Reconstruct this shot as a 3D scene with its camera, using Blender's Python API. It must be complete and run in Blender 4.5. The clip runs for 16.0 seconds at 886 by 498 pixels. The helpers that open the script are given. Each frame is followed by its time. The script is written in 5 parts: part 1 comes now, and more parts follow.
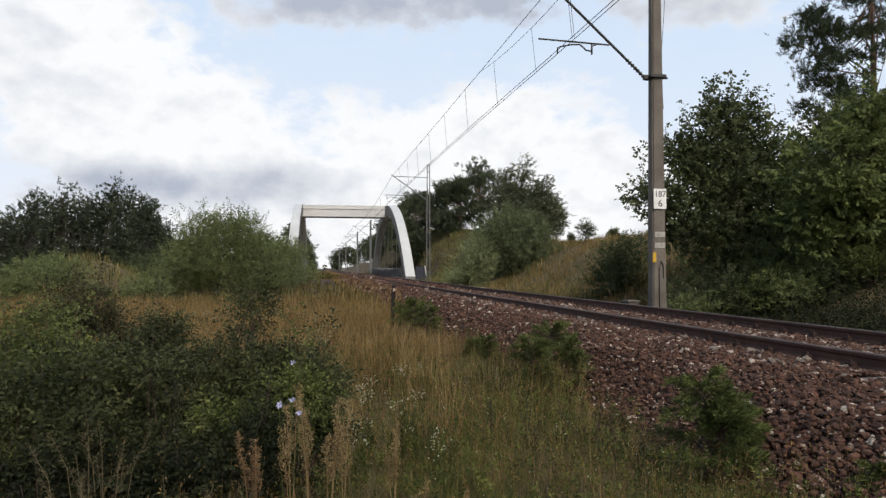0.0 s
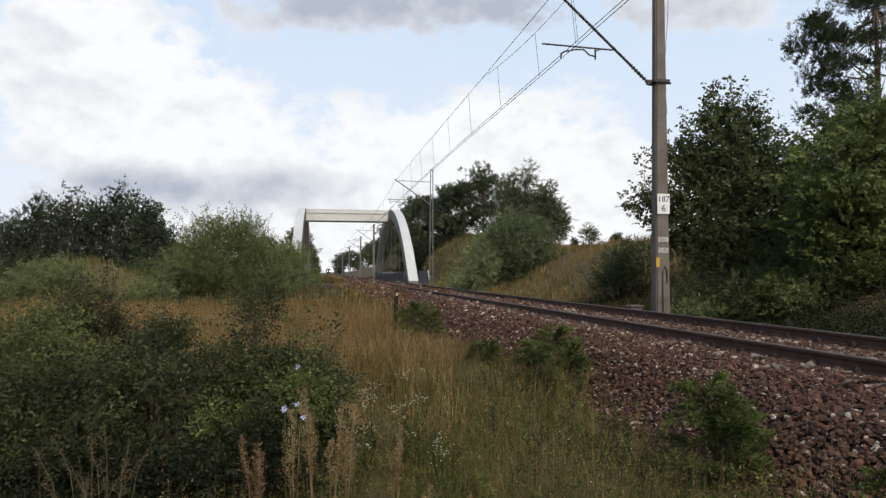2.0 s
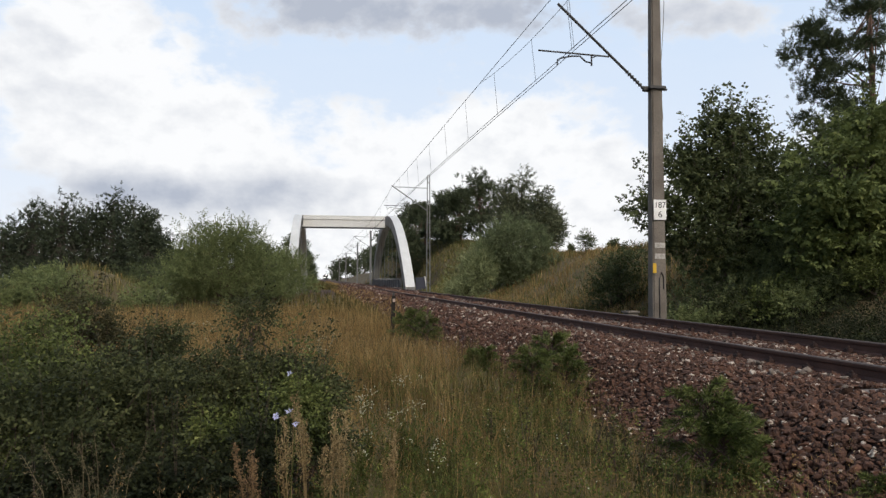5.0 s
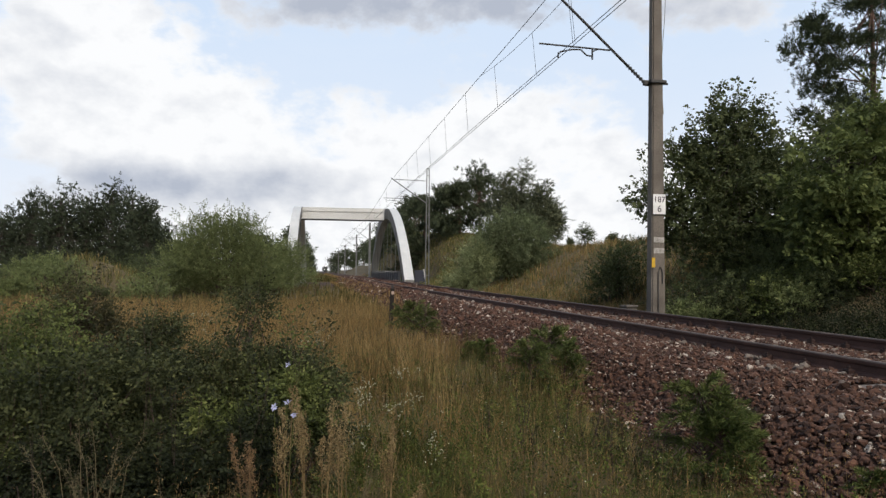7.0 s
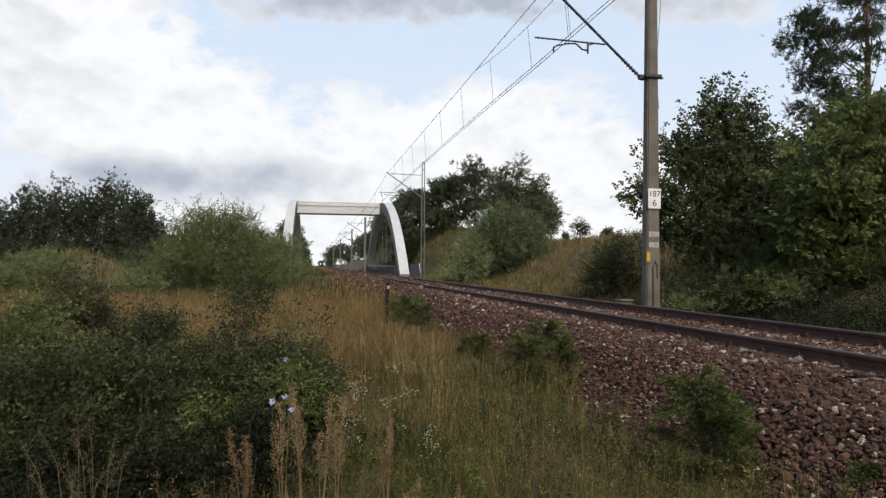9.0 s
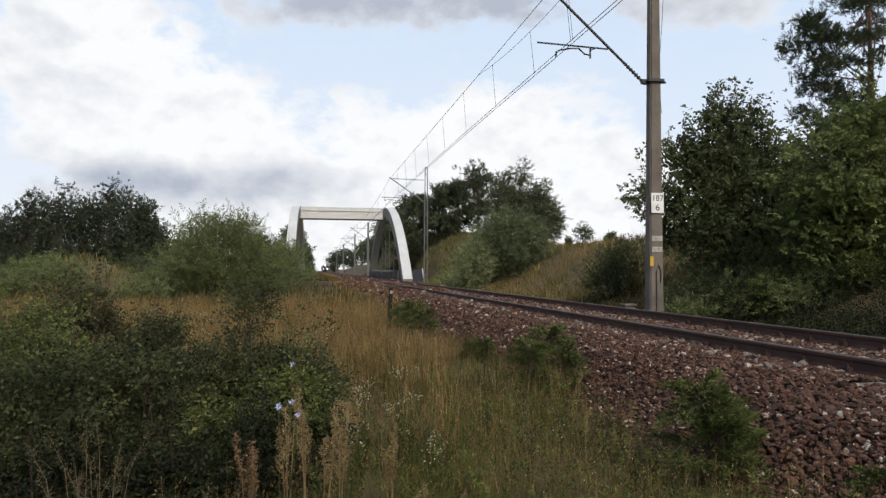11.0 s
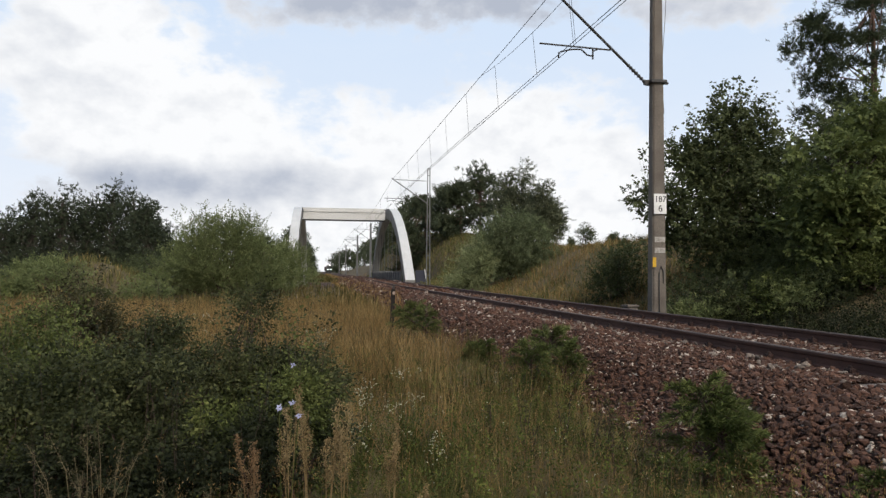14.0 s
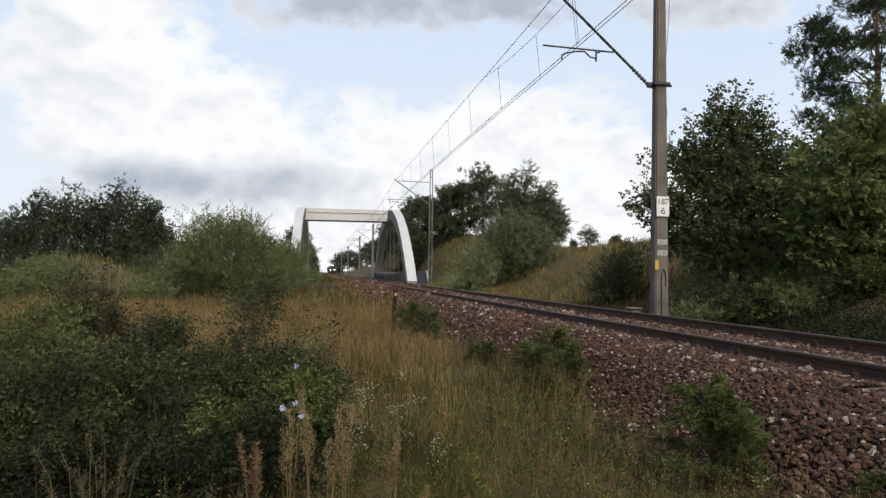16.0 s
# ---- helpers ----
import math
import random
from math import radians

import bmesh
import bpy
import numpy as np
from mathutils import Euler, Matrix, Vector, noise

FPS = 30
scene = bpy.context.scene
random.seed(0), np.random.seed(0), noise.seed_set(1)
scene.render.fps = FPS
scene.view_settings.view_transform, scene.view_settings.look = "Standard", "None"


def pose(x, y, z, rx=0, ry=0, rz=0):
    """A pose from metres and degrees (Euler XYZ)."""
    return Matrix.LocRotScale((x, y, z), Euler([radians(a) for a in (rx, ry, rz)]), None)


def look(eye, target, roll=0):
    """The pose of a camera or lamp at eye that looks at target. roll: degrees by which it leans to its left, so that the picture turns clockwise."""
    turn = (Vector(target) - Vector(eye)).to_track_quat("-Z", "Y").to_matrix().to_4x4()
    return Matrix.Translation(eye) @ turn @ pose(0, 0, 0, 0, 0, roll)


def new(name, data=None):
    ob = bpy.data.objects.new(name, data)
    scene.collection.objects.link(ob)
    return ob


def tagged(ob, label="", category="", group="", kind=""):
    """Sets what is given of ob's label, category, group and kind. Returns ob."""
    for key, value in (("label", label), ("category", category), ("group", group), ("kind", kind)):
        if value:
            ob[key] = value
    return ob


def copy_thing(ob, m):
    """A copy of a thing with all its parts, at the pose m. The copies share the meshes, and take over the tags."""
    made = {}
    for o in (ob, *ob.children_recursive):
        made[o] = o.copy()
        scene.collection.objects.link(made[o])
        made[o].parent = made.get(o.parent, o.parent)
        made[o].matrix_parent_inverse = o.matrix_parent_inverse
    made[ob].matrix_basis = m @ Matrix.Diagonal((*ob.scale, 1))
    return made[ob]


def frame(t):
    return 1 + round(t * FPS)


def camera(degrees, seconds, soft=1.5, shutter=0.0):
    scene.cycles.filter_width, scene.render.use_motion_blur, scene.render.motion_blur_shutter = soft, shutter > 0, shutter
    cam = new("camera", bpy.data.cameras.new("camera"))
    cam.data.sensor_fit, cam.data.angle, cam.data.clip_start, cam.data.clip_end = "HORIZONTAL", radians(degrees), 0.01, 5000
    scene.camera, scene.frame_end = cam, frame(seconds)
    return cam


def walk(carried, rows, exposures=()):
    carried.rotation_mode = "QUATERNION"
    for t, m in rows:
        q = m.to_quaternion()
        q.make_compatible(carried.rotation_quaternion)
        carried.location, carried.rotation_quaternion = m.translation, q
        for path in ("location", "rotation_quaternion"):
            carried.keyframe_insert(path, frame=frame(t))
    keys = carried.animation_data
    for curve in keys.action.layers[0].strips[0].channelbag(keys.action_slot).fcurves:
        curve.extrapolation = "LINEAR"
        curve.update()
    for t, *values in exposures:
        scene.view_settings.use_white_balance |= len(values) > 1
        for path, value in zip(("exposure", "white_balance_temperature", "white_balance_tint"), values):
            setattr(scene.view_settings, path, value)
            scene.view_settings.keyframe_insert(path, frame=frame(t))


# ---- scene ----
cam = camera(64.6, 16.0, soft=1.4)
EYE = Vector((0, 0, 0.793))


def aim(yaw, pitch, roll):
    a, p = radians(yaw), radians(pitch)
    return look(EYE, EYE + Vector((math.sin(a) * math.cos(p), math.cos(a) * math.cos(p), math.sin(p))), roll)


PATH = [(0, 9.510, 1.589, 0.000), (0.5, 9.517, 1.743, 0.075), (1, 9.432, 2.075, 0.187), (1.5, 9.293, 2.009, 0.214),
        (2, 9.254, 1.950, 0.168), (2.5, 9.295, 2.157, 0.106), (3, 9.129, 2.090, 0.244), (3.5, 9.249, 2.453, 0.324),
        (4, 9.303, 2.473, 0.182), (6.5, 9.665, 2.220, 0.187), (7, 9.585, 1.874, 0.498), (7.5, 9.881, 1.739, 0.793),
        (8, 10.101, 1.633, 0.523), (8.5, 10.154, 1.530, 0.571), (9, 9.964, 1.414, 0.468), (11.5, 9.651, 1.859, 0.405),
        (12, 9.567, 1.605, 0.493), (12.5, 9.555, 1.671, 0.330), (13, 9.540, 1.832, 0.370), (13.5, 9.609, 1.948, 0.327),
        (14, 9.512, 1.883, 0.378), (14.5, 9.391, 1.674, 0.425), (15, 9.255, 1.721, 0.592), (15.5, 9.231, 1.676, 0.759),
        (16, 9.330, 1.993, 0.695)]
walk(cam, [(t, aim(a, b, c)) for t, a, b, c in PATH], [(0, 0.0), (16, 0.0)])

# ---- world and sun: a bright, broken overcast ----
world = bpy.data.worlds.new("sky")
scene.world = world
world.use_nodes = True
wn = world.node_tree
sky = wn.nodes.new("ShaderNodeTexSky")
sky.sky_type, sky.sun_disc = "NISHITA", False
sky.sun_elevation, sky.sun_rotation = radians(42), radians(165)
sky.dust_density, sky.ozone_density = 3.0, 1.0
wn.links.new(sky.outputs[0], wn.nodes["Background"].inputs[0])
wn.nodes["Background"].inputs[1].default_value = 0.12
sun = new("sun", bpy.data.lights.new("sun", "SUN"))
sun.data.energy, sun.data.angle, sun.data.color = 2.1, radians(10), (1.0, 0.95, 0.88)
sun.matrix_world = look((0, 0, 60), (-0.259 * 50, 0.966 * 50, 60 - 0.9 * 50))

rng = np.random.default_rng(7)


# ---- small tools ----
def link(tree, a, b):
    tree.links.new(a, b)


def mat(name, c1, c2, size=0.3, rough=0.8, bump=0.3, metal=0.0, fine=0.03, island=0.0, piece=0.0, c3=None, ridge=1.0):
    """Two colours mixed by noise at two scales, with bump; island or piece: how far single pieces differ."""
    m = bpy.data.materials.new(name)
    m.use_nodes = True
    nt = m.node_tree
    b = nt.nodes["Principled BSDF"]
    b.inputs["Roughness"].default_value, b.inputs["Metallic"].default_value = rough, metal
    tc = nt.nodes.new("ShaderNodeTexCoord")
    big, small = nt.nodes.new("ShaderNodeTexNoise"), nt.nodes.new("ShaderNodeTexNoise")
    big.inputs["Scale"].default_value, small.inputs["Scale"].default_value = 1 / size, 1 / fine
    big.inputs["Detail"].default_value = small.inputs["Detail"].default_value = 5
    for n in (big, small):
        link(nt, tc.outputs["Object"], n.inputs["Vector"])
    add = nt.nodes.new("ShaderNodeMath")
    add.operation = "ADD"
    link(nt, big.outputs["Fac"], add.inputs[0])
    link(nt, small.outputs["Fac"], add.inputs[1])
    last = add.outputs[0]
    if island or piece:
        src = nt.nodes.new("ShaderNodeNewGeometry").outputs["Random Per Island"] if island else nt.nodes.new("ShaderNodeObjectInfo").outputs["Random"]
        mul = nt.nodes.new("ShaderNodeMath")
        mul.operation = "MULTIPLY_ADD"
        mul.inputs[1].default_value = 2 * (island or piece)
        link(nt, src, mul.inputs[0])
        link(nt, last, mul.inputs[2])
        last = mul.outputs[0]
    rg = nt.nodes.new("ShaderNodeMapRange")
    spread = island or piece
    rg.inputs["From Min"].default_value, rg.inputs["From Max"].default_value = 0.7, 1.3 + 2 * spread
    link(nt, last, rg.inputs["Value"])
    ramp = nt.nodes.new("ShaderNodeValToRGB")
    ramp.color_ramp.elements[0].color, ramp.color_ramp.elements[1].color = (*c1, 1), (*c2, 1)
    if c3:
        ramp.color_ramp.elements[1].position = 0.84
        e = ramp.color_ramp.elements.new(0.90)
        e.color = (*c3, 1)
    link(nt, rg.outputs[0], ramp.inputs[0])
    link(nt, ramp.outputs[0], b.inputs["Base Color"])
    if bump:
        bp = nt.nodes.new("ShaderNodeBump")
        bp.inputs["Strength"].default_value, bp.inputs["Distance"].default_value = bump, fine * ridge
        link(nt, add.outputs[0], bp.inputs["Height"])
        link(nt, bp.outputs[0], b.inputs["Normal"])
    return m


def leafmat(name, c1, c2, c3=None, glow=0.3, rough=0.65):
    """Leaves: each its own tone between the colours; some light passes through."""
    m = bpy.data.materials.new(name)
    m.use_nodes = True
    nt = m.node_tree
    b = nt.nodes["Principled BSDF"]
    b.inputs["Roughness"].default_value = rough
    b.inputs["Specular IOR Level"].default_value = 0.15
    geo, tc, nz = nt.nodes.new("ShaderNodeNewGeometry"), nt.nodes.new("ShaderNodeTexCoord"), nt.nodes.new("ShaderNodeTexNoise")
    nz.inputs["Scale"].default_value = 2.4
    link(nt, tc.outputs["Object"], nz.inputs["Vector"])
    mad = nt.nodes.new("ShaderNodeMath")
    mad.operation = "MULTIPLY_ADD"
    mad.inputs[1].default_value, mad.inputs[2].default_value = 2.4, -0.9
    link(nt, nz.outputs["Fac"], mad.inputs[0])
    av = nt.nodes.new("ShaderNodeMix")
    av.inputs["Factor"].default_value = 0.5
    link(nt, geo.outputs["Random Per Island"], av.inputs["A"])
    link(nt, mad.outputs[0], av.inputs["B"])
    ramp = nt.nodes.new("ShaderNodeValToRGB")
    ramp.color_ramp.elements[0].position, ramp.color_ramp.elements[0].color = 0.15, (*c1, 1)
    ramp.color_ramp.elements[1].position, ramp.color_ramp.elements[1].color = 0.6 if c3 else 0.75, (*c2, 1)
    if c3:
        e = ramp.color_ramp.elements.new(0.8)
        e.color = (*c3, 1)
    link(nt, av.outputs["Result"], ramp.inputs[0])
    link(nt, ramp.outputs[0], b.inputs["Base Color"])
    tr, mix = nt.nodes.new("ShaderNodeBsdfTranslucent"), nt.nodes.new("ShaderNodeMixShader")
    link(nt, ramp.outputs[0], tr.inputs["Color"])
    mix.inputs[0].default_value = glow
    link(nt, b.outputs[0], mix.inputs[1])
    link(nt, tr.outputs[0], mix.inputs[2])
    link(nt, mix.outputs[0], nt.nodes["Material Output"].inputs["Surface"])
    return m


def lightmat(name, colour, strength):
    m = bpy.data.materials.new(name)
    m.use_nodes = True
    b = m.node_tree.nodes["Principled BSDF"]
    b.inputs["Emission Color"].default_value, b.inputs["Emission Strength"].default_value = (*colour, 1), strength
    return m


def put(name, data, material, parent=None, label=""):
    if material is not None:
        for one in (material if isinstance(material, (list, tuple)) else [material]):
            data.materials.append(one)
    ob = new(name, data)
    if parent is not None:
        ob.parent = parent
    return tagged(ob, label)


def part(name, bm, material, parent=None, label="", smooth=False):
    """Links a bmesh as one mesh object under a thing or part."""
    me = bpy.data.meshes.new(name)
    bmesh.ops.recalc_face_normals(bm, faces=bm.faces)
    bm.to_mesh(me)
    bm.free()
    if smooth:
        me.shade_smooth()
    return put(name, me, material, parent, label)


def mass(name, verts, faces, material, parent=None, label="", smooth=False):
    """Links arrays of points and of equal-sided faces as one mesh object."""
    verts, faces = np.asarray(verts, dtype=np.float32), np.asarray(faces, dtype=np.int32)
    me = bpy.data.meshes.new(name)
    n, k = faces.shape
    me.vertices.add(len(verts))
    me.vertices.foreach_set("co", verts.ravel())
    me.loops.add(n * k)
    me.loops.foreach_set("vertex_index", faces.ravel())
    me.polygons.add(n)
    me.polygons.foreach_set("loop_start", np.arange(0, n * k, k, dtype=np.int32))
    me.polygons.foreach_set("loop_total", np.full(n, k, dtype=np.int32))
    me.update(calc_edges=True)
    if smooth:
        me.shade_smooth()
    else:
        me.shade_flat()
    return put(name, me, material, parent, label)


def thing(name, m, label, category, group="", kind=""):
    ob = new(name)
    ob.matrix_basis = m
    return tagged(ob, label, category, group, kind)


def box(bm, x0, x1, y0, y1, z0, z1, bevel=0.0):
    r = bmesh.ops.create_cube(bm, size=1, matrix=Matrix.Translation(((x0 + x1) / 2, (y0 + y1) / 2, (z0 + z1) / 2)) @ Matrix.Diagonal((x1 - x0, y1 - y0, z1 - z0, 1)))
    if bevel:
        edges = list({e for v in r["verts"] for e in v.link_edges})
        bmesh.ops.bevel(bm, geom=edges, offset=bevel, segments=2, affect="EDGES")
    return bm


def tubes(paths, radii, sides=5):
    """Tubes along equal-long paths (N, P, 3) with radii (N, P): points and four-sided faces."""
    paths, radii = np.asarray(paths, float), np.asarray(radii, float)
    n, p, _ = paths.shape
    tan = np.gradient(paths, axis=1)
    tan /= np.linalg.norm(tan, axis=2, keepdims=True) + 1e-9
    ref = np.where(np.abs(tan[..., 2:3]) > 0.9, np.array([1.0, 0, 0]), np.array([0, 0, 1.0]))
    s = np.cross(tan, ref)
    s /= np.linalg.norm(s, axis=2, keepdims=True) + 1e-9
    u = np.cross(s, tan)
    ang = np.arange(sides) * 2 * np.pi / sides
    ring = paths[:, :, None] + radii[:, :, None, None] * (np.cos(ang)[:, None] * s[:, :, None] + np.sin(ang)[:, None] * u[:, :, None])
    idx = np.arange(n * p * sides).reshape(n, p, sides)
    a, b = idx[:, :-1], idx[:, 1:]
    f = np.stack([a, np.roll(a, -1, 2), np.roll(b, -1, 2), b], -1).reshape(-1, 4)
    return ring.reshape(-1, 3), f


def join(*pairs):
    vs, fs, o = [], [], 0
    for v, f in pairs:
        vs.append(v)
        fs.append(f + o)
        o += len(v)
    return np.concatenate(vs), np.concatenate(fs)


def unit(v):
    return v / (np.linalg.norm(v, axis=-1, keepdims=True) + 1e-9)


def sprays(p, d, k, length, ll, lw, spread=0.9, droop=0.2, g=rng, level=0.0):
    """Sprigs of k leaves each from points p along directions d: folded diamond leaves; level: how far they turn their faces to the sky."""
    n = len(p)
    d = unit(d)
    s = unit(np.cross(d, unit(g.normal(size=(n, 3)))))
    up = np.cross(s, d)
    size = g.uniform(0.7, 1.25, (n, 1, 1))
    t = (np.arange(k) + 1) / k
    base = p[:, None] + d[:, None] * (t[None, :, None] * length * size)
    side = np.where(np.arange(k) % 2, 1.0, -1.0)[None, :, None]
    if k > 1:
        side = side * np.where(np.arange(k) == k - 1, 0.0, 1.0)[None, :, None]
    out = unit(d[:, None] * (1.0 - 0.4 * abs(side)) + s[:, None] * side * spread + g.normal(0, 0.22, (n, k, 3)) - np.array([0, 0, droop]))
    w = unit(np.cross(out, up[:, None] * (1 - level) + np.array([0, -0.25, 1.0]) * level + g.normal(0, 0.25, (n, k, 3))))
    nrm = np.cross(w, out)
    l, h = ll * size * g.uniform(0.75, 1.2, (n, k, 1)), lw * size * 0.5
    mid = base + out * l * 0.42 - nrm * l * 0.08
    v = np.stack([base, mid + w * h, base + out * l - nrm * l * 0.05, mid - w * h], 2).reshape(-1, 3)
    return v, np.arange(len(v)).reshape(-1, 4)


def blades(x, y, z, h, w, lean=0.35, g=rng, bow=0.5):
    """Grass blades: narrow, bent, two four-sided pieces each."""
    n = len(x)
    a, face = g.uniform(0, 2 * np.pi, n), g.uniform(0, np.pi, n)
    tilt = np.abs(g.normal(0, lean, n))
    dirx, diry = np.cos(a) * tilt, np.sin(a) * tilt
    wx, wy = np.cos(face) * w / 2, np.sin(face) * w / 2
    rows = []
    for s, ww in ((0, 1.0), (0.55, 0.8), (1.0, 0.12)):
        off = s * (1 - bow) + s * s * bow
        cx, cy, cz = x + dirx * h * off, y + diry * h * off, z + h * s * (1 - 0.25 * tilt * s)
        rows += [np.stack([cx - wx * ww, cy - wy * ww, cz], -1), np.stack([cx + wx * ww, cy + wy * ww, cz], -1)]
    v = np.stack(rows, 1).reshape(-1, 3)
    o = np.arange(n)[:, None] * 6
    f = np.concatenate([o + np.array([0, 1, 3, 2]), o + np.array([2, 3, 5, 4])])
    return v, f


# ---- the lie of the land ----
def soft(v, width):
    return (np.sqrt(v * v + width * width) + v) / 2


def axis(y):
    """The track's centre line: x at y."""
    y = np.asarray(y, float)
    return 5.09 + 0.0003 * np.maximum(54.8 - y, 0) ** 2 - 0.0106 * soft(y - 62, 20)


def step(v, a, b):
    t = np.clip((v - a) / (b - a), 0, 1)
    return t * t * (3 - 2 * t)


def land(x, y):
    """Height of the ground."""
    x, y = np.asarray(x, float), np.asarray(y, float)
    rel = x - axis(np.clip(y, -30, 900))
    wav = 0.06 * np.sin(x * 0.9 + 1.3) * np.sin(y * 0.7 + 0.4) + 0.10 * np.sin(x * 0.23 + 0.3) * np.sin(y * 0.19 + 1.1)
    z = -0.86 + wav * step(np.abs(rel), 2.9, 5.0)
    past = step(y, 100, 118) * (1 - 0.6 * step(y, 122, 150))
    rise = 3.05 + 0.35 * np.sin(y * 0.045 + 1) + 4.3 * step(y, 45, 110) * (1 - step(rel, 16, 26)) * (1 - 0.8 * step(y, 122, 150))
    foot, crest = 4.2 - 1.4 * past, 12.5 - 4.0 * past
    t = np.clip((rel - foot) / (crest - foot), 0, 1)
    hill = rise * t * t * (3 - 2 * t) + 0.25 * step(rel, 3.0, 4.4) + 0.022 * np.clip(rel - 12.5, 0, 120)
    z = z + hill * (1 - 0.5 * step(y, 180, 420))
    mx, my = MOUND
    z = z + 2.2 * np.exp(-((x - mx) / 3.6) ** 2 - ((y - my) / 5.0) ** 2)
    gap = step(y, 70, 78) * (1 - step(y, 102, 110)) * (1 - step(rel, 4.5, 9.0)) * step(x, -70, -25)
    return z - 4.4 * gap - 0.25 * step(np.hypot(x, y), 60, 300) * (rel < 0)


MOUND = (-14.24, 44.97)
MAST_Y = 16.4

# ---- materials ----
M_SOIL = mat("dry_soil", (0.05, 0.038, 0.015), (0.125, 0.09, 0.036), 2.2, 0.95, 0.6, fine=0.06)
M_BALLAST = mat("ballast_bed", (0.022, 0.011, 0.007), (0.072, 0.036, 0.022), 0.5, 0.95, 1.0, fine=0.05, ridge=2)
M_STONE = mat("broken_stone", (0.023, 0.0108, 0.006), (0.110, 0.050, 0.028), 0.12, 0.9, 0.5, fine=0.02, island=1.3, c3=(0.40, 0.345, 0.28))
M_PIECE = mat("broken_stone_piece", (0.023, 0.0108, 0.006), (0.110, 0.050, 0.028), 0.12, 0.9, 0.5, fine=0.02, piece=1.3, c3=(0.40, 0.345, 0.28))
M_RUST = mat("rusty_rail_side", (0.036, 0.014, 0.009), (0.088, 0.037, 0.024), 0.25, 0.85, 0.5, fine=0.01)
M_CLIP = mat("dark_rail_clip", (0.014, 0.007, 0.005), (0.05, 0.022, 0.015), 0.1, 0.9, 0.3, fine=0.01)
M_PALESTONE = mat("pale_grey_stone", (0.075, 0.058, 0.045), (0.23, 0.19, 0.155), 0.12, 0.9, 0.5, fine=0.02, island=1.0)
M_HEAD = mat("worn_rail_head", (0.042, 0.026, 0.020), (0.10, 0.07, 0.056), 0.5, 0.72, 0.1, metal=0.05, fine=0.02)
M_CONC = mat("weathered_concrete", (0.078, 0.066, 0.053), (0.19, 0.165, 0.138), 0.6, 0.9, 0.35, fine=0.02)
M_SLEEPER = mat("sleeper_concrete", (0.07, 0.055, 0.045), (0.24, 0.20, 0.17), 0.4, 0.9, 0.5, fine=0.02, piece=0.2)
M_STEEL = mat("dark_steel", (0.02, 0.02, 0.022), (0.06, 0.058, 0.055), 0.3, 0.6, 0.2, metal=0.3, fine=0.02)
M_POST = mat("dark_rusty_post", (0.006, 0.005, 0.004), (0.02, 0.014, 0.010), 0.2, 0.95, 0.4, fine=0.02)
M_GALV = mat("grey_steel", (0.10, 0.102, 0.102), (0.20, 0.20, 0.195), 0.6, 0.6, 0.2, metal=0.4, fine=0.02)
# bridge paint darkened to hold the shade of the arches' inner faces
M_WEB = mat("shaded_inner_web", (0.09, 0.082, 0.07), (0.24, 0.22, 0.195), 1.2, 0.7, 0.1, fine=0.12)
M_WHITE = mat("white_bridge_paint", (0.45, 0.45, 0.43), (0.61, 0.61, 0.585), 2.5, 0.55, 0.08, fine=0.15)
M_BLUE = mat("dark_blue_panel", (0.012, 0.014, 0.025), (0.028, 0.031, 0.047), 0.8, 0.7, 0.1, fine=0.05)
M_PLATE = mat("white_enamel", (0.62, 0.62, 0.60), (0.8, 0.8, 0.78), 0.15, 0.45, 0.1, fine=0.01)
M_BLACK = mat("black_paint", (0.012, 0.012, 0.012), (0.03, 0.03, 0.03), 0.1, 0.6, 0.1, fine=0.01)
M_YELLOW = mat("yellow_paint", (0.45, 0.26, 0.01), (0.65, 0.42, 0.03), 0.1, 0.6, 0.1, fine=0.01)
M_BARK = mat("grey_brown_bark", (0.035, 0.028, 0.02), (0.11, 0.09, 0.07), 0.3, 0.95, 0.8, fine=0.03)
M_PINEBARK = mat("reddish_pine_bark", (0.05, 0.032, 0.024), (0.16, 0.09, 0.06), 0.4, 0.95, 0.8, fine=0.04)
M_TWIG = mat("dark_twigs", (0.03, 0.022, 0.016), (0.09, 0.055, 0.04), 0.1, 0.9, 0.4, fine=0.01)
M_STRAW = leafmat("golden_straw", (0.155, 0.095, 0.035), (0.30, 0.195, 0.078), (0.43, 0.32, 0.16), 0.2)
M_GRASS = leafmat("mixed_grass", (0.042, 0.040, 0.012), (0.155, 0.120, 0.043), (0.34, 0.255, 0.12), 0.25)
M_SLOPE = leafmat("slope_grass", (0.07, 0.078, 0.024), (0.17, 0.155, 0.055), (0.30, 0.235, 0.10), 0.25)
M_GREEN = leafmat("green_grass", (0.034, 0.044, 0.011), (0.102, 0.114, 0.029), (0.20, 0.17, 0.056), 0.25)
M_MAPLE = leafmat("maple_leaf", (0.042, 0.054, 0.023), (0.088, 0.104, 0.041), (0.125, 0.138, 0.055), 0.28)
M_MAPLE_LIGHT = leafmat("light_maple_leaf", (0.062, 0.082, 0.026), (0.138, 0.165, 0.052), (0.20, 0.22, 0.075), 0.32)
M_PINE = leafmat("pine_needles", (0.03, 0.042, 0.022), (0.078, 0.095, 0.045), None, 0.15)
M_WILLOW = leafmat("willow_leaf", (0.10, 0.122, 0.048), (0.165, 0.188, 0.074), (0.215, 0.232, 0.10), 0.32)
M_WILLOW_PALE = leafmat("pale_willow_leaf", (0.16, 0.185, 0.085), (0.235, 0.26, 0.125), (0.29, 0.31, 0.16), 0.32)
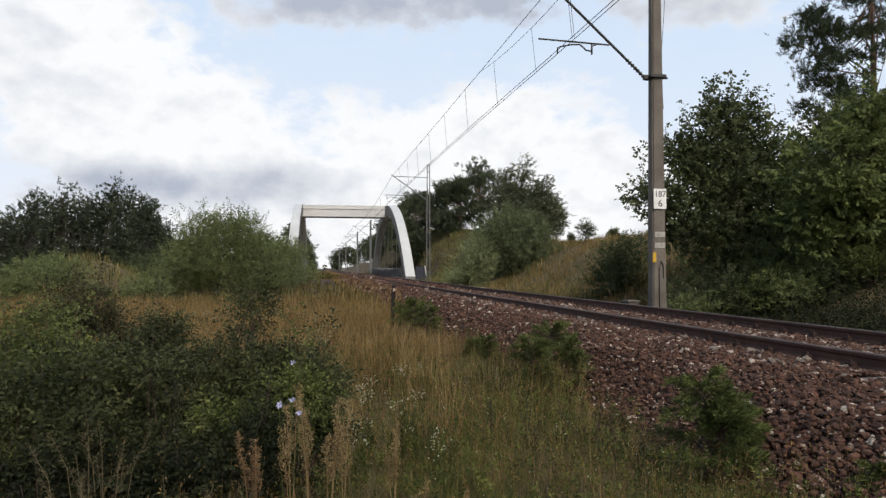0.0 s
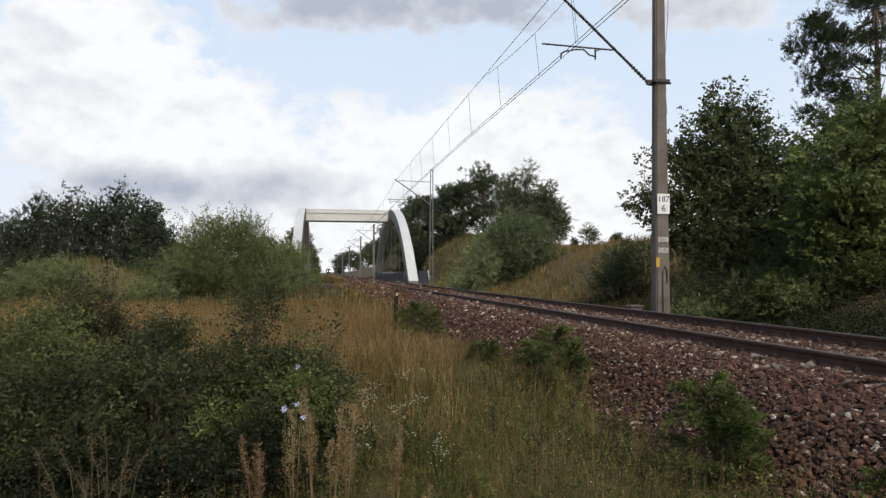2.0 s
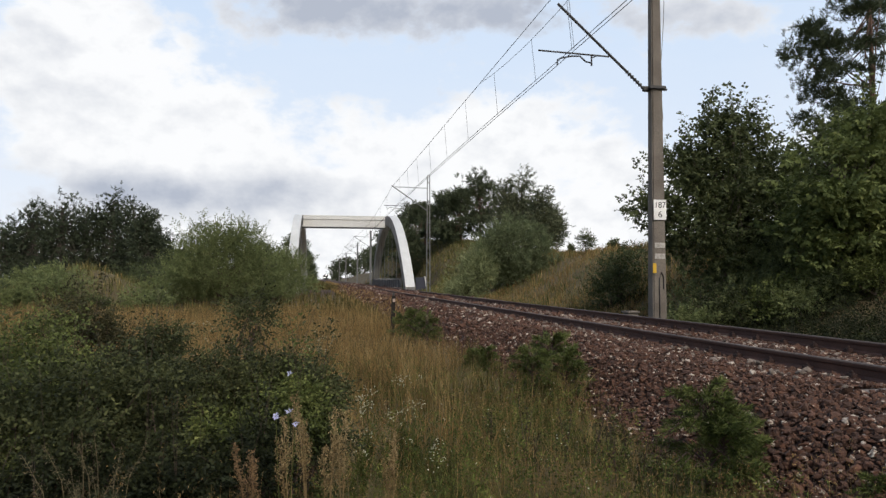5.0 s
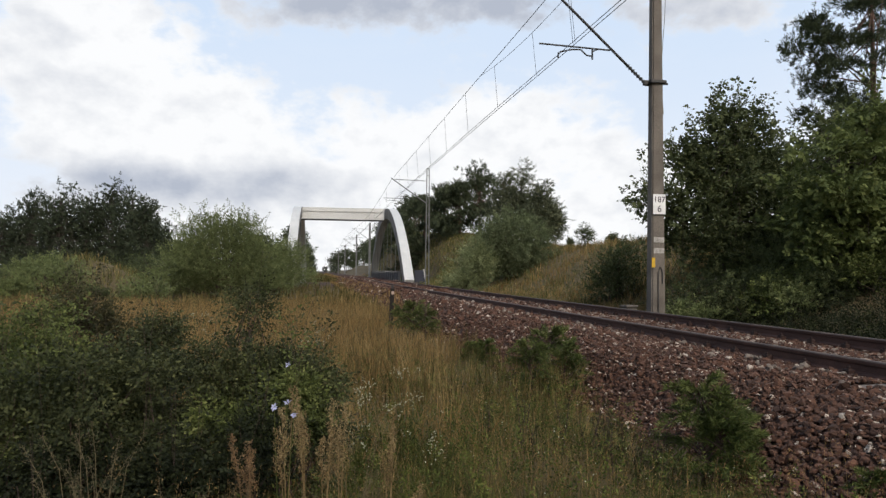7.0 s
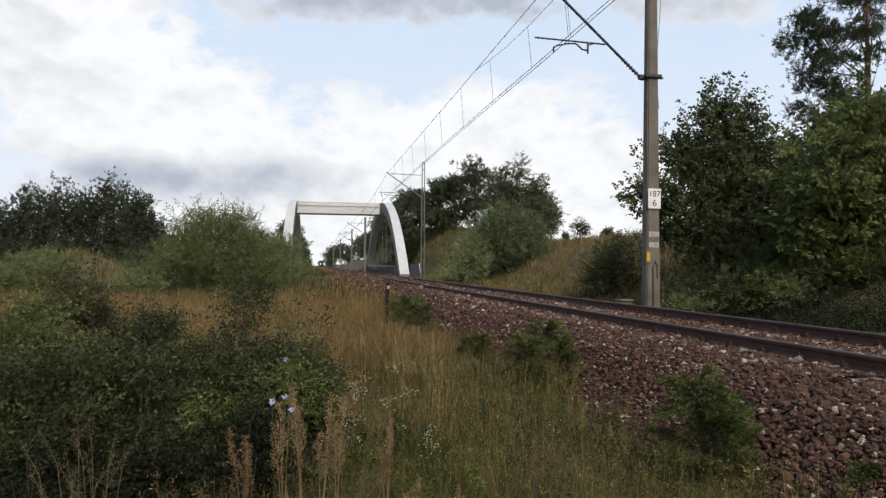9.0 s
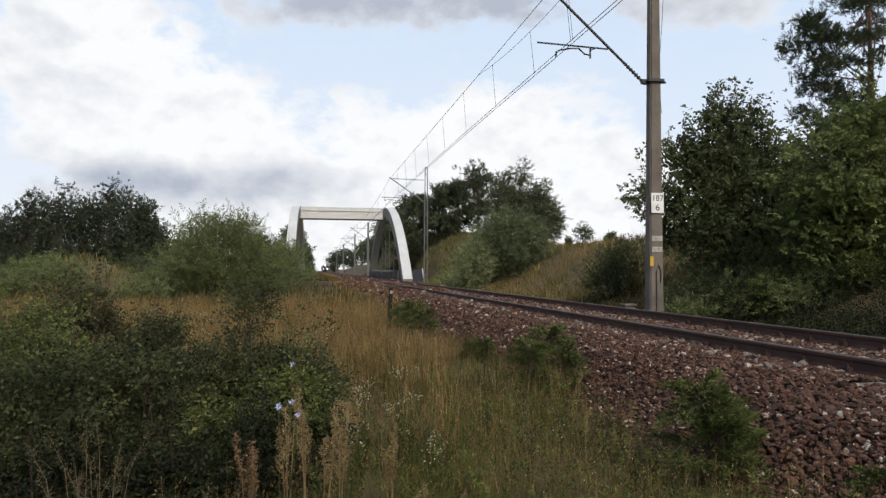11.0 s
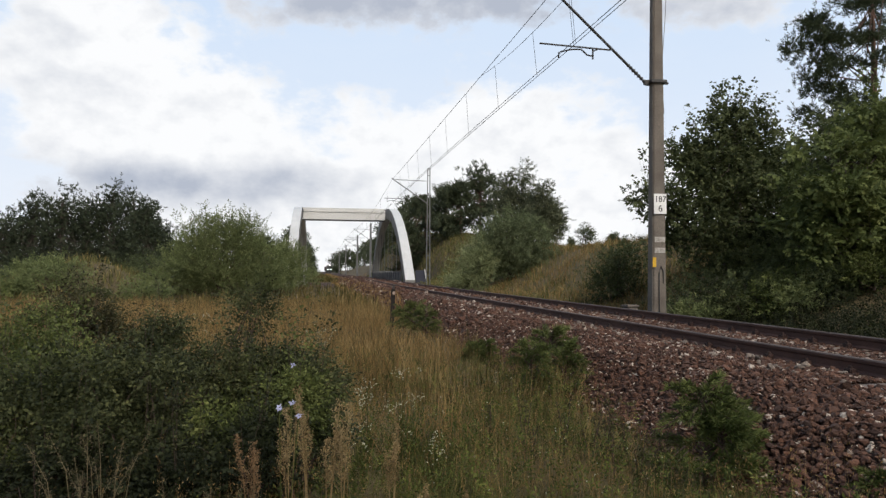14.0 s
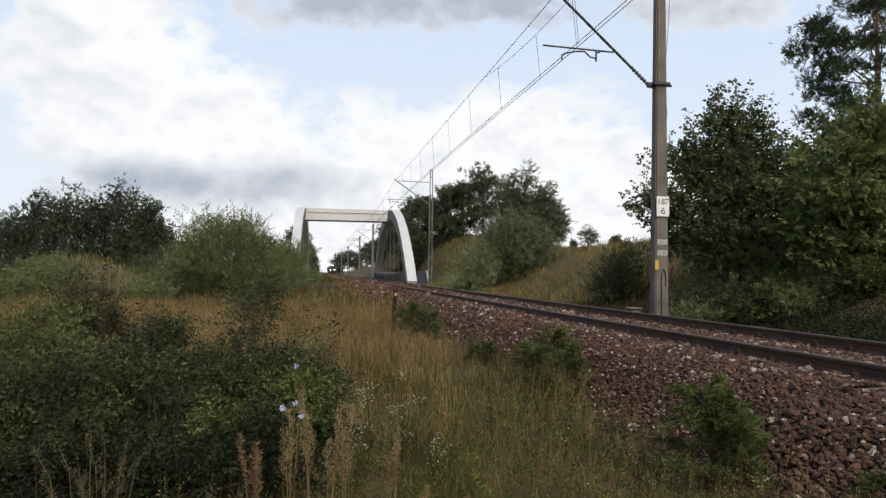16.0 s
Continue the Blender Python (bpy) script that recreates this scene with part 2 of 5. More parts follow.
M_BUSH = leafmat("grey_green_bush_leaf", (0.088, 0.108, 0.052), (0.155, 0.18, 0.088), (0.21, 0.23, 0.115), 0.32)
M_ROSE = leafmat("rose_leaf", (0.021, 0.027, 0.011), (0.068, 0.076, 0.030), (0.145, 0.150, 0.058), 0.25)
# leaf green darkened to hold shade, for low brambles and the bank foot
M_SHADE_LEAF = leafmat("shade_darkened_leaf", (0.009, 0.012, 0.005), (0.026, 0.032, 0.012), (0.068, 0.074, 0.026), 0.2)
M_ROSE_RED = leafmat("reddish_rose_leaf", (0.026, 0.026, 0.012), (0.075, 0.07, 0.03), (0.14, 0.11, 0.05), 0.25)
M_ROSE_LIGHT = leafmat("light_rose_leaf", (0.044, 0.058, 0.017), (0.125, 0.148, 0.043), (0.235, 0.25, 0.083), 0.3)
M_POPLAR = leafmat("poplar_leaf", (0.058, 0.068, 0.038), (0.125, 0.138, 0.076), (0.18, 0.185, 0.11), 0.28)
M_HERB = leafmat("meadow_herb", (0.032, 0.045, 0.011), (0.11, 0.13, 0.03), (0.21, 0.22, 0.06), 0.25)
M_WOOD = leafmat("far_wood_leaf", (0.046, 0.058, 0.031), (0.084, 0.10, 0.051), None, 0.2)
M_FARWOOD = leafmat("dark_wood_leaf", (0.034, 0.044, 0.026), (0.066, 0.080, 0.044), None, 0.2)
M_SAPLING = leafmat("young_pine_needles", (0.045, 0.064, 0.018), (0.118, 0.14, 0.04), (0.19, 0.20, 0.066), 0.2)
M_DOCK = leafmat("dock_seed", (0.16, 0.11, 0.05), (0.31, 0.23, 0.115), (0.40, 0.32, 0.18), 0.2)
M_DOCK_RED = leafmat("rust_dock_seed", (0.13, 0.078, 0.038), (0.23, 0.15, 0.078), (0.30, 0.215, 0.12), 0.2)
M_FLOWER = leafmat("pale_blue_petal", (0.42, 0.43, 0.64), (0.56, 0.57, 0.74), None, 0.3)
M_BLOOM = leafmat("white_bloom", (0.42, 0.42, 0.30), (0.62, 0.62, 0.5), None, 0.3)
M_PALE = leafmat("pale_dry_grass", (0.10, 0.08, 0.042), (0.20, 0.165, 0.095), None, 0.2)
M_LAMP = lightmat("headlight_glow", (1.0, 0.97, 0.9), 9.0)
M_GLASS = mat("dark_cab_glass", (0.01, 0.012, 0.014), (0.02, 0.022, 0.025), 0.5, 0.08, 0.0)
M_LOCO = mat("dark_green_loco_paint", (0.025, 0.03, 0.028), (0.05, 0.055, 0.05), 1.0, 0.5, 0.1, fine=0.05)
M_WAGON = mat("brown_wagon_paint", (0.05, 0.035, 0.03), (0.09, 0.06, 0.05), 1.0, 0.7, 0.1, fine=0.05)


# ---- sky with clouds, far behind all ----
def sky_backdrop():
    """A far dome of sky from the track's left to its right; the clouds lie in its own bearings and heights (degrees)."""
    us, vs = np.linspace(-80, 100, 61), np.linspace(-4, 62, 27)
    uu, vv = np.meshgrid(us, vs)
    a, e = np.radians(uu), np.radians(vv)
    pts = 3600 * np.stack([np.sin(a) * np.cos(e), np.cos(a) * np.cos(e), np.sin(e)], -1).reshape(-1, 3)
    idx = np.arange(len(pts)).reshape(uu.shape)
    f = np.stack([idx[:-1, :-1], idx[1:, :-1], idx[1:, 1:], idx[:-1, 1:]], -1).reshape(-1, 4)
    m = bpy.data.materials.new("clouded_sky")
    m.use_nodes = True
    nt = m.node_tree
    nt.nodes.remove(nt.nodes["Principled BSDF"])

    def math_node(op, a, b=None, c=None, clamp=False):
        n = nt.nodes.new("ShaderNodeMath")
        n.operation, n.use_clamp = op, clamp
        for i, v in enumerate((a, b, c)):
            if v is None:
                continue
            if isinstance(v, (int, float)):
                n.inputs[i].default_value = v
            else:
                link(nt, v, n.inputs[i])
        return n.outputs[0]

    tc = nt.nodes.new("ShaderNodeTexCoord")
    nrm = nt.nodes.new("ShaderNodeVectorMath")
    nrm.operation = "NORMALIZE"
    link(nt, tc.outputs["Object"], nrm.inputs[0])
    sep = nt.nodes.new("ShaderNodeSeparateXYZ")
    link(nt, nrm.outputs[0], sep.inputs[0])
    az = math_node("MULTIPLY", math_node("ARCTAN2", sep.outputs[0], sep.outputs[1]), 57.2958)
    el = math_node("MULTIPLY", math_node("ARCSINE", sep.outputs[2]), 57.2958)

    def noise_at(sx, sy, detail, seed, rough=0.55):
        cb = nt.nodes.new("ShaderNodeCombineXYZ")
        link(nt, math_node("MULTIPLY", az, 1 / sx), cb.inputs[0])
        link(nt, math_node("MULTIPLY", el, 1 / sy), cb.inputs[1])
        cb.inputs[2].default_value = seed
        n = nt.nodes.new("ShaderNodeTexNoise")
        n.inputs["Scale"].default_value, n.inputs["Detail"].default_value, n.inputs["Roughness"].default_value = 1.0, detail, rough
        link(nt, cb.outputs[0], n.inputs["Vector"])
        return n.outputs["Fac"]

    big, puff, wisp = noise_at(7.0, 4.2, 8, 3.7, 0.58), noise_at(2.6, 2.0, 6, 9.1), noise_at(11, 3.4, 5, 5.5)

    def blobs(rows):
        total = 0.0
        for u0, v0, su, sv, amount in rows:
            du = math_node("MULTIPLY", math_node("SUBTRACT", az, u0), 1 / su)
            dv = math_node("MULTIPLY", math_node("SUBTRACT", el, v0), 1 / sv)
            r = math_node("ADD", math_node("MULTIPLY", du, du), math_node("MULTIPLY", dv, dv))
            total = math_node("MULTIPLY_ADD", math_node("POWER", 2.71828, math_node("MULTIPLY", r, -1.0)), amount, total)
        return total

    cover = blobs([(-17, 13, 7.5, 6.5, 0.75), (-10, 9, 6.5, 6.5, 0.6), (-20, 19, 5, 3.5, 0.4), (2, 8.5, 12, 5.0, 0.5), (15, 11, 7, 4.0, 0.4), (28, 9, 10, 4, 0.2),
                   (20, 3, 30, 4.5, 0.7), (-1, 21.5, 6.5, 2.4, 0.75), (15.0, 20.8, 8.0, 2.6, 0.6), (29, 19.5, 5.5, 2.0, 0.35),
                   (-3, 16.5, 6, 2.0, -0.3), (12, 12, 9, 3.5, 0.22), (27, 14.5, 11, 3, -0.05), (7, 15.5, 4, 2.5, -0.08), (20, 17, 6, 2.5, -0.15)])
    veil = math_node("ADD", math_node("MULTIPLY", math_node("SUBTRACT", big, 0.5), 1.7), math_node("MULTIPLY", math_node("SUBTRACT", puff, 0.5), 0.7))
    mask = nt.nodes.new("ShaderNodeMapRange")
    mask.interpolation_type = "SMOOTHSTEP"
    mask.inputs["From Min"].default_value, mask.inputs["From Max"].default_value = 0.10, 0.46
    link(nt, math_node("ADD", cover, veil), mask.inputs["Value"])
    grey = blobs([(-13, 6.2, 11, 1.9, 0.85), (-3, 7.2, 4, 1.6, 0.45), (-1, 21.2, 8, 2.6, 1.05), (15, 20.8, 8.5, 2.8, 1.0), (29, 19.4, 6, 2.0, 0.5),
                  (7.5, 14.7, 2.0, 0.75, 0.7), (-19, 13, 4, 2, 0.35), (-21, 17, 3, 1.5, 0.3)])
    shade = math_node("ADD", grey, math_node("MULTIPLY", math_node("SUBTRACT", math_node("ADD", puff, big), 1.0), 1.0))
    shade = math_node("MULTIPLY", shade, 1.0, None, True)
    blue = nt.nodes.new("ShaderNodeValToRGB")
    blue.color_ramp.elements[0].color, blue.color_ramp.elements[1].color = (0.90, 0.93, 0.98, 1), (0.62, 0.76, 0.96, 1)
    link(nt, math_node("MULTIPLY", math_node("ADD", el, math_node("MULTIPLY", wisp, 6)), 1 / 26), blue.inputs[0])
    cloud = nt.nodes.new("ShaderNodeValToRGB")
    cloud.color_ramp.elements[0].color, cloud.color_ramp.elements[1].color = (0.975, 0.985, 1.0, 1), (0.47, 0.515, 0.61, 1)
    link(nt, shade, cloud.inputs[0])
    mix = nt.nodes.new("ShaderNodeMix")
    mix.data_type = "RGBA"
    link(nt, mask.outputs[0], mix.inputs["Factor"])
    link(nt, blue.outputs[0], mix.inputs["A"])
    link(nt, cloud.outputs[0], mix.inputs["B"])
    em = nt.nodes.new("ShaderNodeEmission")
    em.inputs["Strength"].default_value = 1.0
    link(nt, mix.outputs["Result"], em.inputs["Color"])
    link(nt, em.outputs[0], nt.nodes["Material Output"].inputs["Surface"])
    return tagged(mass("backdrop", pts, f, m, None, "bright broken cloud cover with pale blue gaps", True), category="sky", kind="structure")


backdrop = sky_backdrop()


# ---- ground ----
def ground():
    def spaced(lo, hi, dense_lo, dense_hi, fine, n):
        mid = np.arange(dense_lo, dense_hi + fine / 2, fine)
        left = dense_lo - np.geomspace(fine, dense_lo - lo, n)[::-1]
        right = dense_hi + np.geomspace(fine, hi - dense_hi, n)
        return np.concatenate([left, mid, right])

    xs, ys = spaced(-3300, 3300, -40, 40, 0.8, 36), spaced(-600, 3300, -6, 125, 1.1, 36)
    xx, yy = np.meshgrid(xs, ys)
    zz = land(xx, yy)
    pts = np.stack([xx, yy, zz], -1).reshape(-1, 3)
    i = np.arange(len(pts)).reshape(xx.shape)
    f = np.stack([i[:-1, :-1], i[:-1, 1:], i[1:, 1:], i[1:, :-1]], -1).reshape(-1, 4)
    return tagged(mass("ground", pts, f, M_SOIL, None, "dry brown soil under tall grass", True), category="ground", kind="structure")


ground()


def along(profile, y0, y1, dy, dz=0.0):
    """A strip with a cross-section (offset from the centre line, height) drawn along the track."""
    ys = np.arange(y0, y1 + dy / 2, dy)
    p = np.asarray(profile, float)
    x = axis(ys)[:, None] + p[None, :, 0]
    pts = np.stack([x, np.broadcast_to(ys[:, None], x.shape), np.broadcast_to(p[None, :, 1], x.shape) + dz], -1).reshape(-1, 3)
    i = np.arange(len(pts)).reshape(x.shape)
    return pts, np.stack([i[:-1, :-1], i[:-1, 1:], i[1:, 1:], i[1:, :-1]], -1).reshape(-1, 4)


CANT = 0.0425


def bed(rel):
    """Height of the ballast bed at an offset from the track's axis."""
    return np.interp(rel, [-2.85, -1.95, -1.45, 1.45, 2.0, 3.1], [-0.93, -0.30, -0.16, -0.13, -0.22, -0.75])


BED_SHAPE = [(-2.95, -0.98), (-2.4, float(bed(-2.4)) - 0.03), (-1.95, -0.33), (-1.45, -0.19), (-0.7, -0.19), (0, -0.185), (0.7, -0.18), (1.45, -0.16), (2.0, -0.25), (3.1, -0.78), (3.3, -0.95)]
v, f = along(BED_SHAPE, -30, 900, 1.5)
ballast_bed = tagged(mass("ballast_bed", v, f, M_BALLAST, None, "reddish brown crushed stone track bed"), category="ballast", kind="structure")


# ---- track ----
def rail_shape(cx, top):
    s = [(-0.0625, -0.149), (-0.0625, -0.138), (-0.012, -0.118), (-0.008, -0.055), (-0.030, -0.042), (-0.034, -0.012), (-0.026, 0.0),
         (0.026, 0.0), (0.034, -0.012), (0.030, -0.042), (0.008, -0.055), (0.012, -0.118), (0.0625, -0.138), (0.0625, -0.149)]
    return [(cx + a, top + b) for a, b in s]


def railway_track():
    root = thing("railway_track", pose(0, 0, 0), "single railway track with rusty rails on concrete sleepers", "track", kind="structure")
    for cx, top in ((-0.75, 0.0), (0.75, CANT)):
        v, f = along(rail_shape(cx, top), -30, 900, 2.5)
        n = len(rail_shape(cx, top)) - 1
        me_f = np.arange(len(f)) % n
        ob = mass("rail", v, f, [M_RUST, M_HEAD], root, "rusty steel rail with a worn head")
        ob.data.polygons.foreach_set("material_index", np.where((me_f >= 5) & (me_f <= 7), 1, 0).astype(np.int32))
    bm = bmesh.new()
    box(bm, -1.3, 1.3, -0.13, 0.13, -0.21, 0.0, 0.015)
    for vert in bm.verts:
        if abs(vert.co.x) < 0.45 and vert.co.z > -0.05:
            vert.co.z -= 0.05
    first = part("sleeper", bm, M_SLEEPER, root)
    bm = bmesh.new()
    box(bm, -0.035, 0.035, -0.05, 0.05, -0.02, 0.035, 0.008)
    box(bm, -0.015, 0.015, -0.02, 0.02, 0.0, 0.06, 0.005)
    clip = part("clip", bm, M_CLIP, root)
    k = 0
    for y in np.arange(11.39 - 0.6 * 15, 120, 0.6):
        x = float(axis(y))
        tilt = math.atan2(CANT, 1.5)
        m = Matrix.Translation((x, y, CANT / 2 - 0.160)) @ Matrix.Rotation(-tilt, 4, "Y")
        ob = first if k == 0 else new("sleeper", first.data)
        ob.parent, ob.matrix_basis = root, m
        if y < 40:
            for off, z in ((-0.83, 0.0), (-0.67, 0.0), (0.67, CANT), (0.83, CANT)):
                c = clip if (k == 0 and off == -0.83) else new("clip", clip.data)
                c.parent, c.matrix_basis = root, pose(x + off, y, z - 0.135)
        k += 1


railway_track()


ICO = bmesh.new()
bmesh.ops.create_icosphere(ICO, subdivisions=1, radius=1)
SHAPE_V = np.array([tuple(v.co) for v in ICO.verts])
SHAPE_F = np.array([[v.index for v in f.verts] for f in ICO.faces])
ICO.free()


OCTA_V = np.array([(1.0, 0, 0), (-1, 0, 0), (0, 1, 0), (0, -1, 0), (0, 0, 1), (0, 0, -1)])
OCTA_F = np.array([(0, 2, 4), (2, 1, 4), (1, 3, 4), (3, 0, 4), (2, 0, 5), (1, 2, 5), (3, 1, 5), (0, 3, 5)])


def stones(n, place, size, g, near=True):
    """n angular stones at place(n) with their sizes: points and faces."""
    x, y, z = place
    ICO_V, ICO_F = (SHAPE_V, SHAPE_F) if near else (OCTA_V, OCTA_F)
    v = np.broadcast_to(ICO_V, (n, len(ICO_V), 3)) * g.uniform(0.5, 1.35, (n, len(ICO_V), 1))
    v = v * (size[:, None] * g.uniform(0.65, 1.3, (n, 3)))[:, None, :]
    q = unit(g.normal(size=(n, 4)))
    w, a, b, c = q.T
    r = np.stack([1 - 2 * (b * b + c * c), 2 * (a * b - c * w), 2 * (a * c + b * w), 2 * (a * b + c * w), 1 - 2 * (a * a + c * c), 2 * (b * c - a * w),
                  2 * (a * c - b * w), 2 * (b * c + a * w), 1 - 2 * (a * a + b * b)], -1).reshape(n, 3, 3)
    v = np.einsum("nij,nkj->nki", r, v) * np.array([1.08, 1.08, 0.88]) + np.stack([x, y, z], -1)[:, None]
    return v.reshape(-1, 3), (ICO_F[None] + (np.arange(n) * len(ICO_V))[:, None, None]).reshape(-1, 3)


def ballast_stones():
    g = np.random.default_rng(11)
    pieces = []
    for y0, y1, per, size in ((-5.0, 3.0, 200, 0.030), (3.0, 5.5, 1200, 0.0205), (5.5, 10.0, 1100, 0.0225), (10.0, 16.0, 560, 0.0265), (16.0, 30.0, 170, 0.046), (30.0, 60.0, 38, 0.085), (60.0, 130.0, 14, 0.11)):
        n = int((y1 - y0) * 5.0 * per)
        rel, y = g.uniform(-2.95, 2.2, n), g.uniform(y0, y1, n)
        keep = ~((np.abs(np.abs(rel) - 0.75) < 0.10)) & ((rel < 0.85) | (g.random(n) < 0.4))
        # one sleeper end lies bare
        keep &= ~((np.abs(y - 5.41) < 0.14) & (rel > -1.42) & (rel < -0.9))
        rel, y = rel[keep], y[keep]
        s = size * np.clip(g.lognormal(0, 0.32, len(y)), 0.5, 2.0)
        mid = np.abs(rel) < 0.66
        z = bed(rel) + g.uniform(-0.4, 0.35, len(y)) * s + np.where(mid, 0.012, 0.0)
        pieces.append(stones(len(y), (axis(y) + rel, y, z), s, g, 2 < y0 < 4))
    tagged(mass("ballast_stones", *join(*pieces), M_STONE, ballast_bed, "loose reddish brown broken stones"), kind="stuff")
    y = 4 + 26 * g.random(900) ** 1.3
    rel = np.where(g.random(900) < 0.75, g.uniform(-0.6, 0.6, 900), g.uniform(-1.4, -0.88, 900))
    s = (0.019 + 0.0009 * y) * np.clip(g.lognormal(0, 0.3, 900), 0.5, 1.8)
    tagged(mass("pale_stones", *stones(900, (axis(y) + rel, y, bed(rel) + 0.02), s, g), M_PALESTONE, ballast_bed, "pale grey stones between the rails"), kind="stuff")
    shapes = []
    for i in range(10):
        v, f = stones(1, (np.zeros(1), np.zeros(1), np.zeros(1)), np.ones(1), g)
        me = bpy.data.meshes.new("stone")
        me.from_pydata(v.tolist(), [], f.tolist())
        me.shade_flat()
        me.materials.append(M_PIECE)
        shapes.append(me)
    for i in range(300):
        rel, y = g.uniform(-2.7, -1.0), 4.4 + 7.0 * g.random() ** 1.3
        ob = new("stone", shapes[i % 10])
        ob.parent = ballast_bed
        s = 0.024 * float(np.clip(g.lognormal(0, 0.3), 0.6, 1.9))
        ob.matrix_basis = Matrix.LocRotScale((float(axis(y)) + rel, y, float(bed(rel)) + 0.35 * s), Euler(g.uniform(0, 6.28, 3)), (s, s, s))


# ---- arch bridge ----
def sweep(bm, rows):
    """A closed box drawn through a row of four-cornered sections."""
    rings = [[bm.verts.new(p) for p in r] for r in rows]
    for a, b in zip(rings, rings[1:]):
        for i in range(4):
            bm.faces.new((a[i], a[(i + 1) % 4], b[(i + 1) % 4], b[i]))
    bm.faces.new(rings[0])
    bm.faces.new(rings[-1][::-1])


BRIDGE = dict(y0=66.5, y1=113.0, left=-3.15, right=7.95, rise=8.5, base=-0.45)


def arch_bridge():
    y0, y1, xl, xr, rise, base = (BRIDGE[k] for k in ("y0", "y1", "left", "right", "rise", "base"))
    root = thing("arch_bridge", pose(0, 0, 0), "white painted steel arch bridge carrying the railway", "bridge")
    curve = lambda s: base + rise * (1 - abs(2 * s - 1) ** 2.25)
    lean = -0.002
    for x, name in ((xl, "arch"), (xr, "arch")):
        bm = bmesh.new()
        rows = []
        for i in range(41):
            s = i / 40
            y, z = y0 + (y1 - y0) * s, curve(s)
            e = 1e-3
            ty, tz = (y1 - y0) * e, curve(min(s + e, 1)) - curve(max(s - e, 0))
            ty *= 2 if 0 < s < 1 else 1
            l = math.hypot(ty, tz)
            ny, nz = -tz / l, ty / l
            xx, h, w = x + lean * (y - y0), 0.62, 0.46
            rows.append([(xx - w, y + ny * h, z + nz * h), (xx + w, y + ny * h, z + nz * h), (xx + w, y - ny * h, z - nz * h), (xx - w, y - ny * h, z - nz * h)])
        sweep(bm, rows)
        arch = part(name, bm, [M_WHITE, M_WEB], root)
        # inner faces take the darker colour, shade painted in
        inner = 1 if x < 0 else -1
        for p in arch.data.polygons:
            if p.normal.x * inner > 0.8:
                p.material_index = 1
        for s in np.linspace(0.16, 0.84, 7):
            y = y0 + (y1 - y0) * s
            v, f = tubes([[(x + lean * (y - y0), y, base), (x + lean * (y - y0), y, curve(s))]], [[0.028, 0.028]], 6)
            mass("hanger", v, f, M_GALV, root)
        bm = bmesh.new()
        box(bm, x - 0.75, x + 0.75, y0 - 0.9, y0 + 1.6, -1.5, -0.25 if x > 0 else -0.7, 0.05)
        part("bearing_block", bm, M_CONC, root, "pale concrete arch foot")
        bm = bmesh.new()
        box(bm, x - 0.45, x + 0.45, y0 + 1.6, y1 - 0.5, -1.6, -0.35, 0.03)
        part("edge_girder", bm, M_WHITE, root)
    # the cross beam joins the arches near their crown
    yb = y0 + (y1 - y0) * 0.44
    zt = curve(0.44) + 0.55
    bm = bmesh.new()
    box(bm, xl + 0.3, xr - 0.75, yb - 0.55, yb + 0.55, zt - 1.42, zt, 0.02)
    beam = part("cross_beam", bm, M_WHITE, root)
    bm = bmesh.new()
    box(bm, xl + 0.3, xr - 0.75, yb - 0.64, yb + 0.64, zt - 0.50, zt - 0.40, 0.01)
    part("stiffener", bm, M_WHITE, beam)
    bm = bmesh.new()
    box(bm, xl + 0.3, xr - 0.75, yb - 0.62, yb + 0.62, zt - 1.52, zt - 1.42, 0.01)
    part("stiffener", bm, M_STEEL, beam, "dark lower flange")
    bm = bmesh.new()
    box(bm, xl + 0.45, xr - 0.45, y0 + 1, y1 - 1, -1.3, -0.98, 0.02)
    part("deck", bm, M_BALLAST, root, "gravel-covered deck")
    for y in (y0 - 1.5, y1 - 1.5):
        bm = bmesh.new()
        box(bm, xl - 1.2, xr + 1.2, y, y + 3.0, -6.0, -1.52, 0.05)
        part("abutment", bm, M_CONC, root)
    # parapet of dark panels between pale posts
    for i in range(17):
        y = y0 + 3 + i * 2.5
        bm = bmesh.new()
        box(bm, xr - 0.62, xr - 0.54, y, y + 2.42, -0.25, 0.72, 0.01)
        part("parapet_panel", bm, M_BLUE, root, "dark blue panel")
        bm = bmesh.new()
        box(bm, xr - 0.72, xr - 0.50, y - 0.06, y + 0.06, -0.35, 0.86, 0.01)
        part("parapet_post", bm, M_GALV, root)
    return root


arch_bridge()


def noise_screen():
    """The slanting end of the dark screen beside the bridge's foot."""
    root = thing("parapet_screen", pose(8.62, 67.5, -0.9), "dark blue screen panel with a slanted white edge beside the bridge", "screen")
    bm = bmesh.new()
    rows = [[(0, -0.06 + dy, 0), (1.15, -0.06 + dy, 0), (0.85, -0.06 + dy, 1.85), (0, -0.06 + dy, 1.85)] for dy in (0, 0.12)]
    sweep(bm, rows)
    part("panel", bm, M_BLUE, root)
    bm = bmesh.new()
    rows = [[(1.15, -0.09 + dy, 0), (1.24, -0.09 + dy, 0), (0.94, -0.09 + dy, 1.95), (0.85, -0.09 + dy, 1.95)] for dy in (0, 0.18)]
    sweep(bm, rows)
    part("edge_strip", bm, M_WHITE, root, "white edge strip")


noise_screen()


# ---- overhead line ----
WIRE_Z, ROPE_Z = 5.98, 7.58


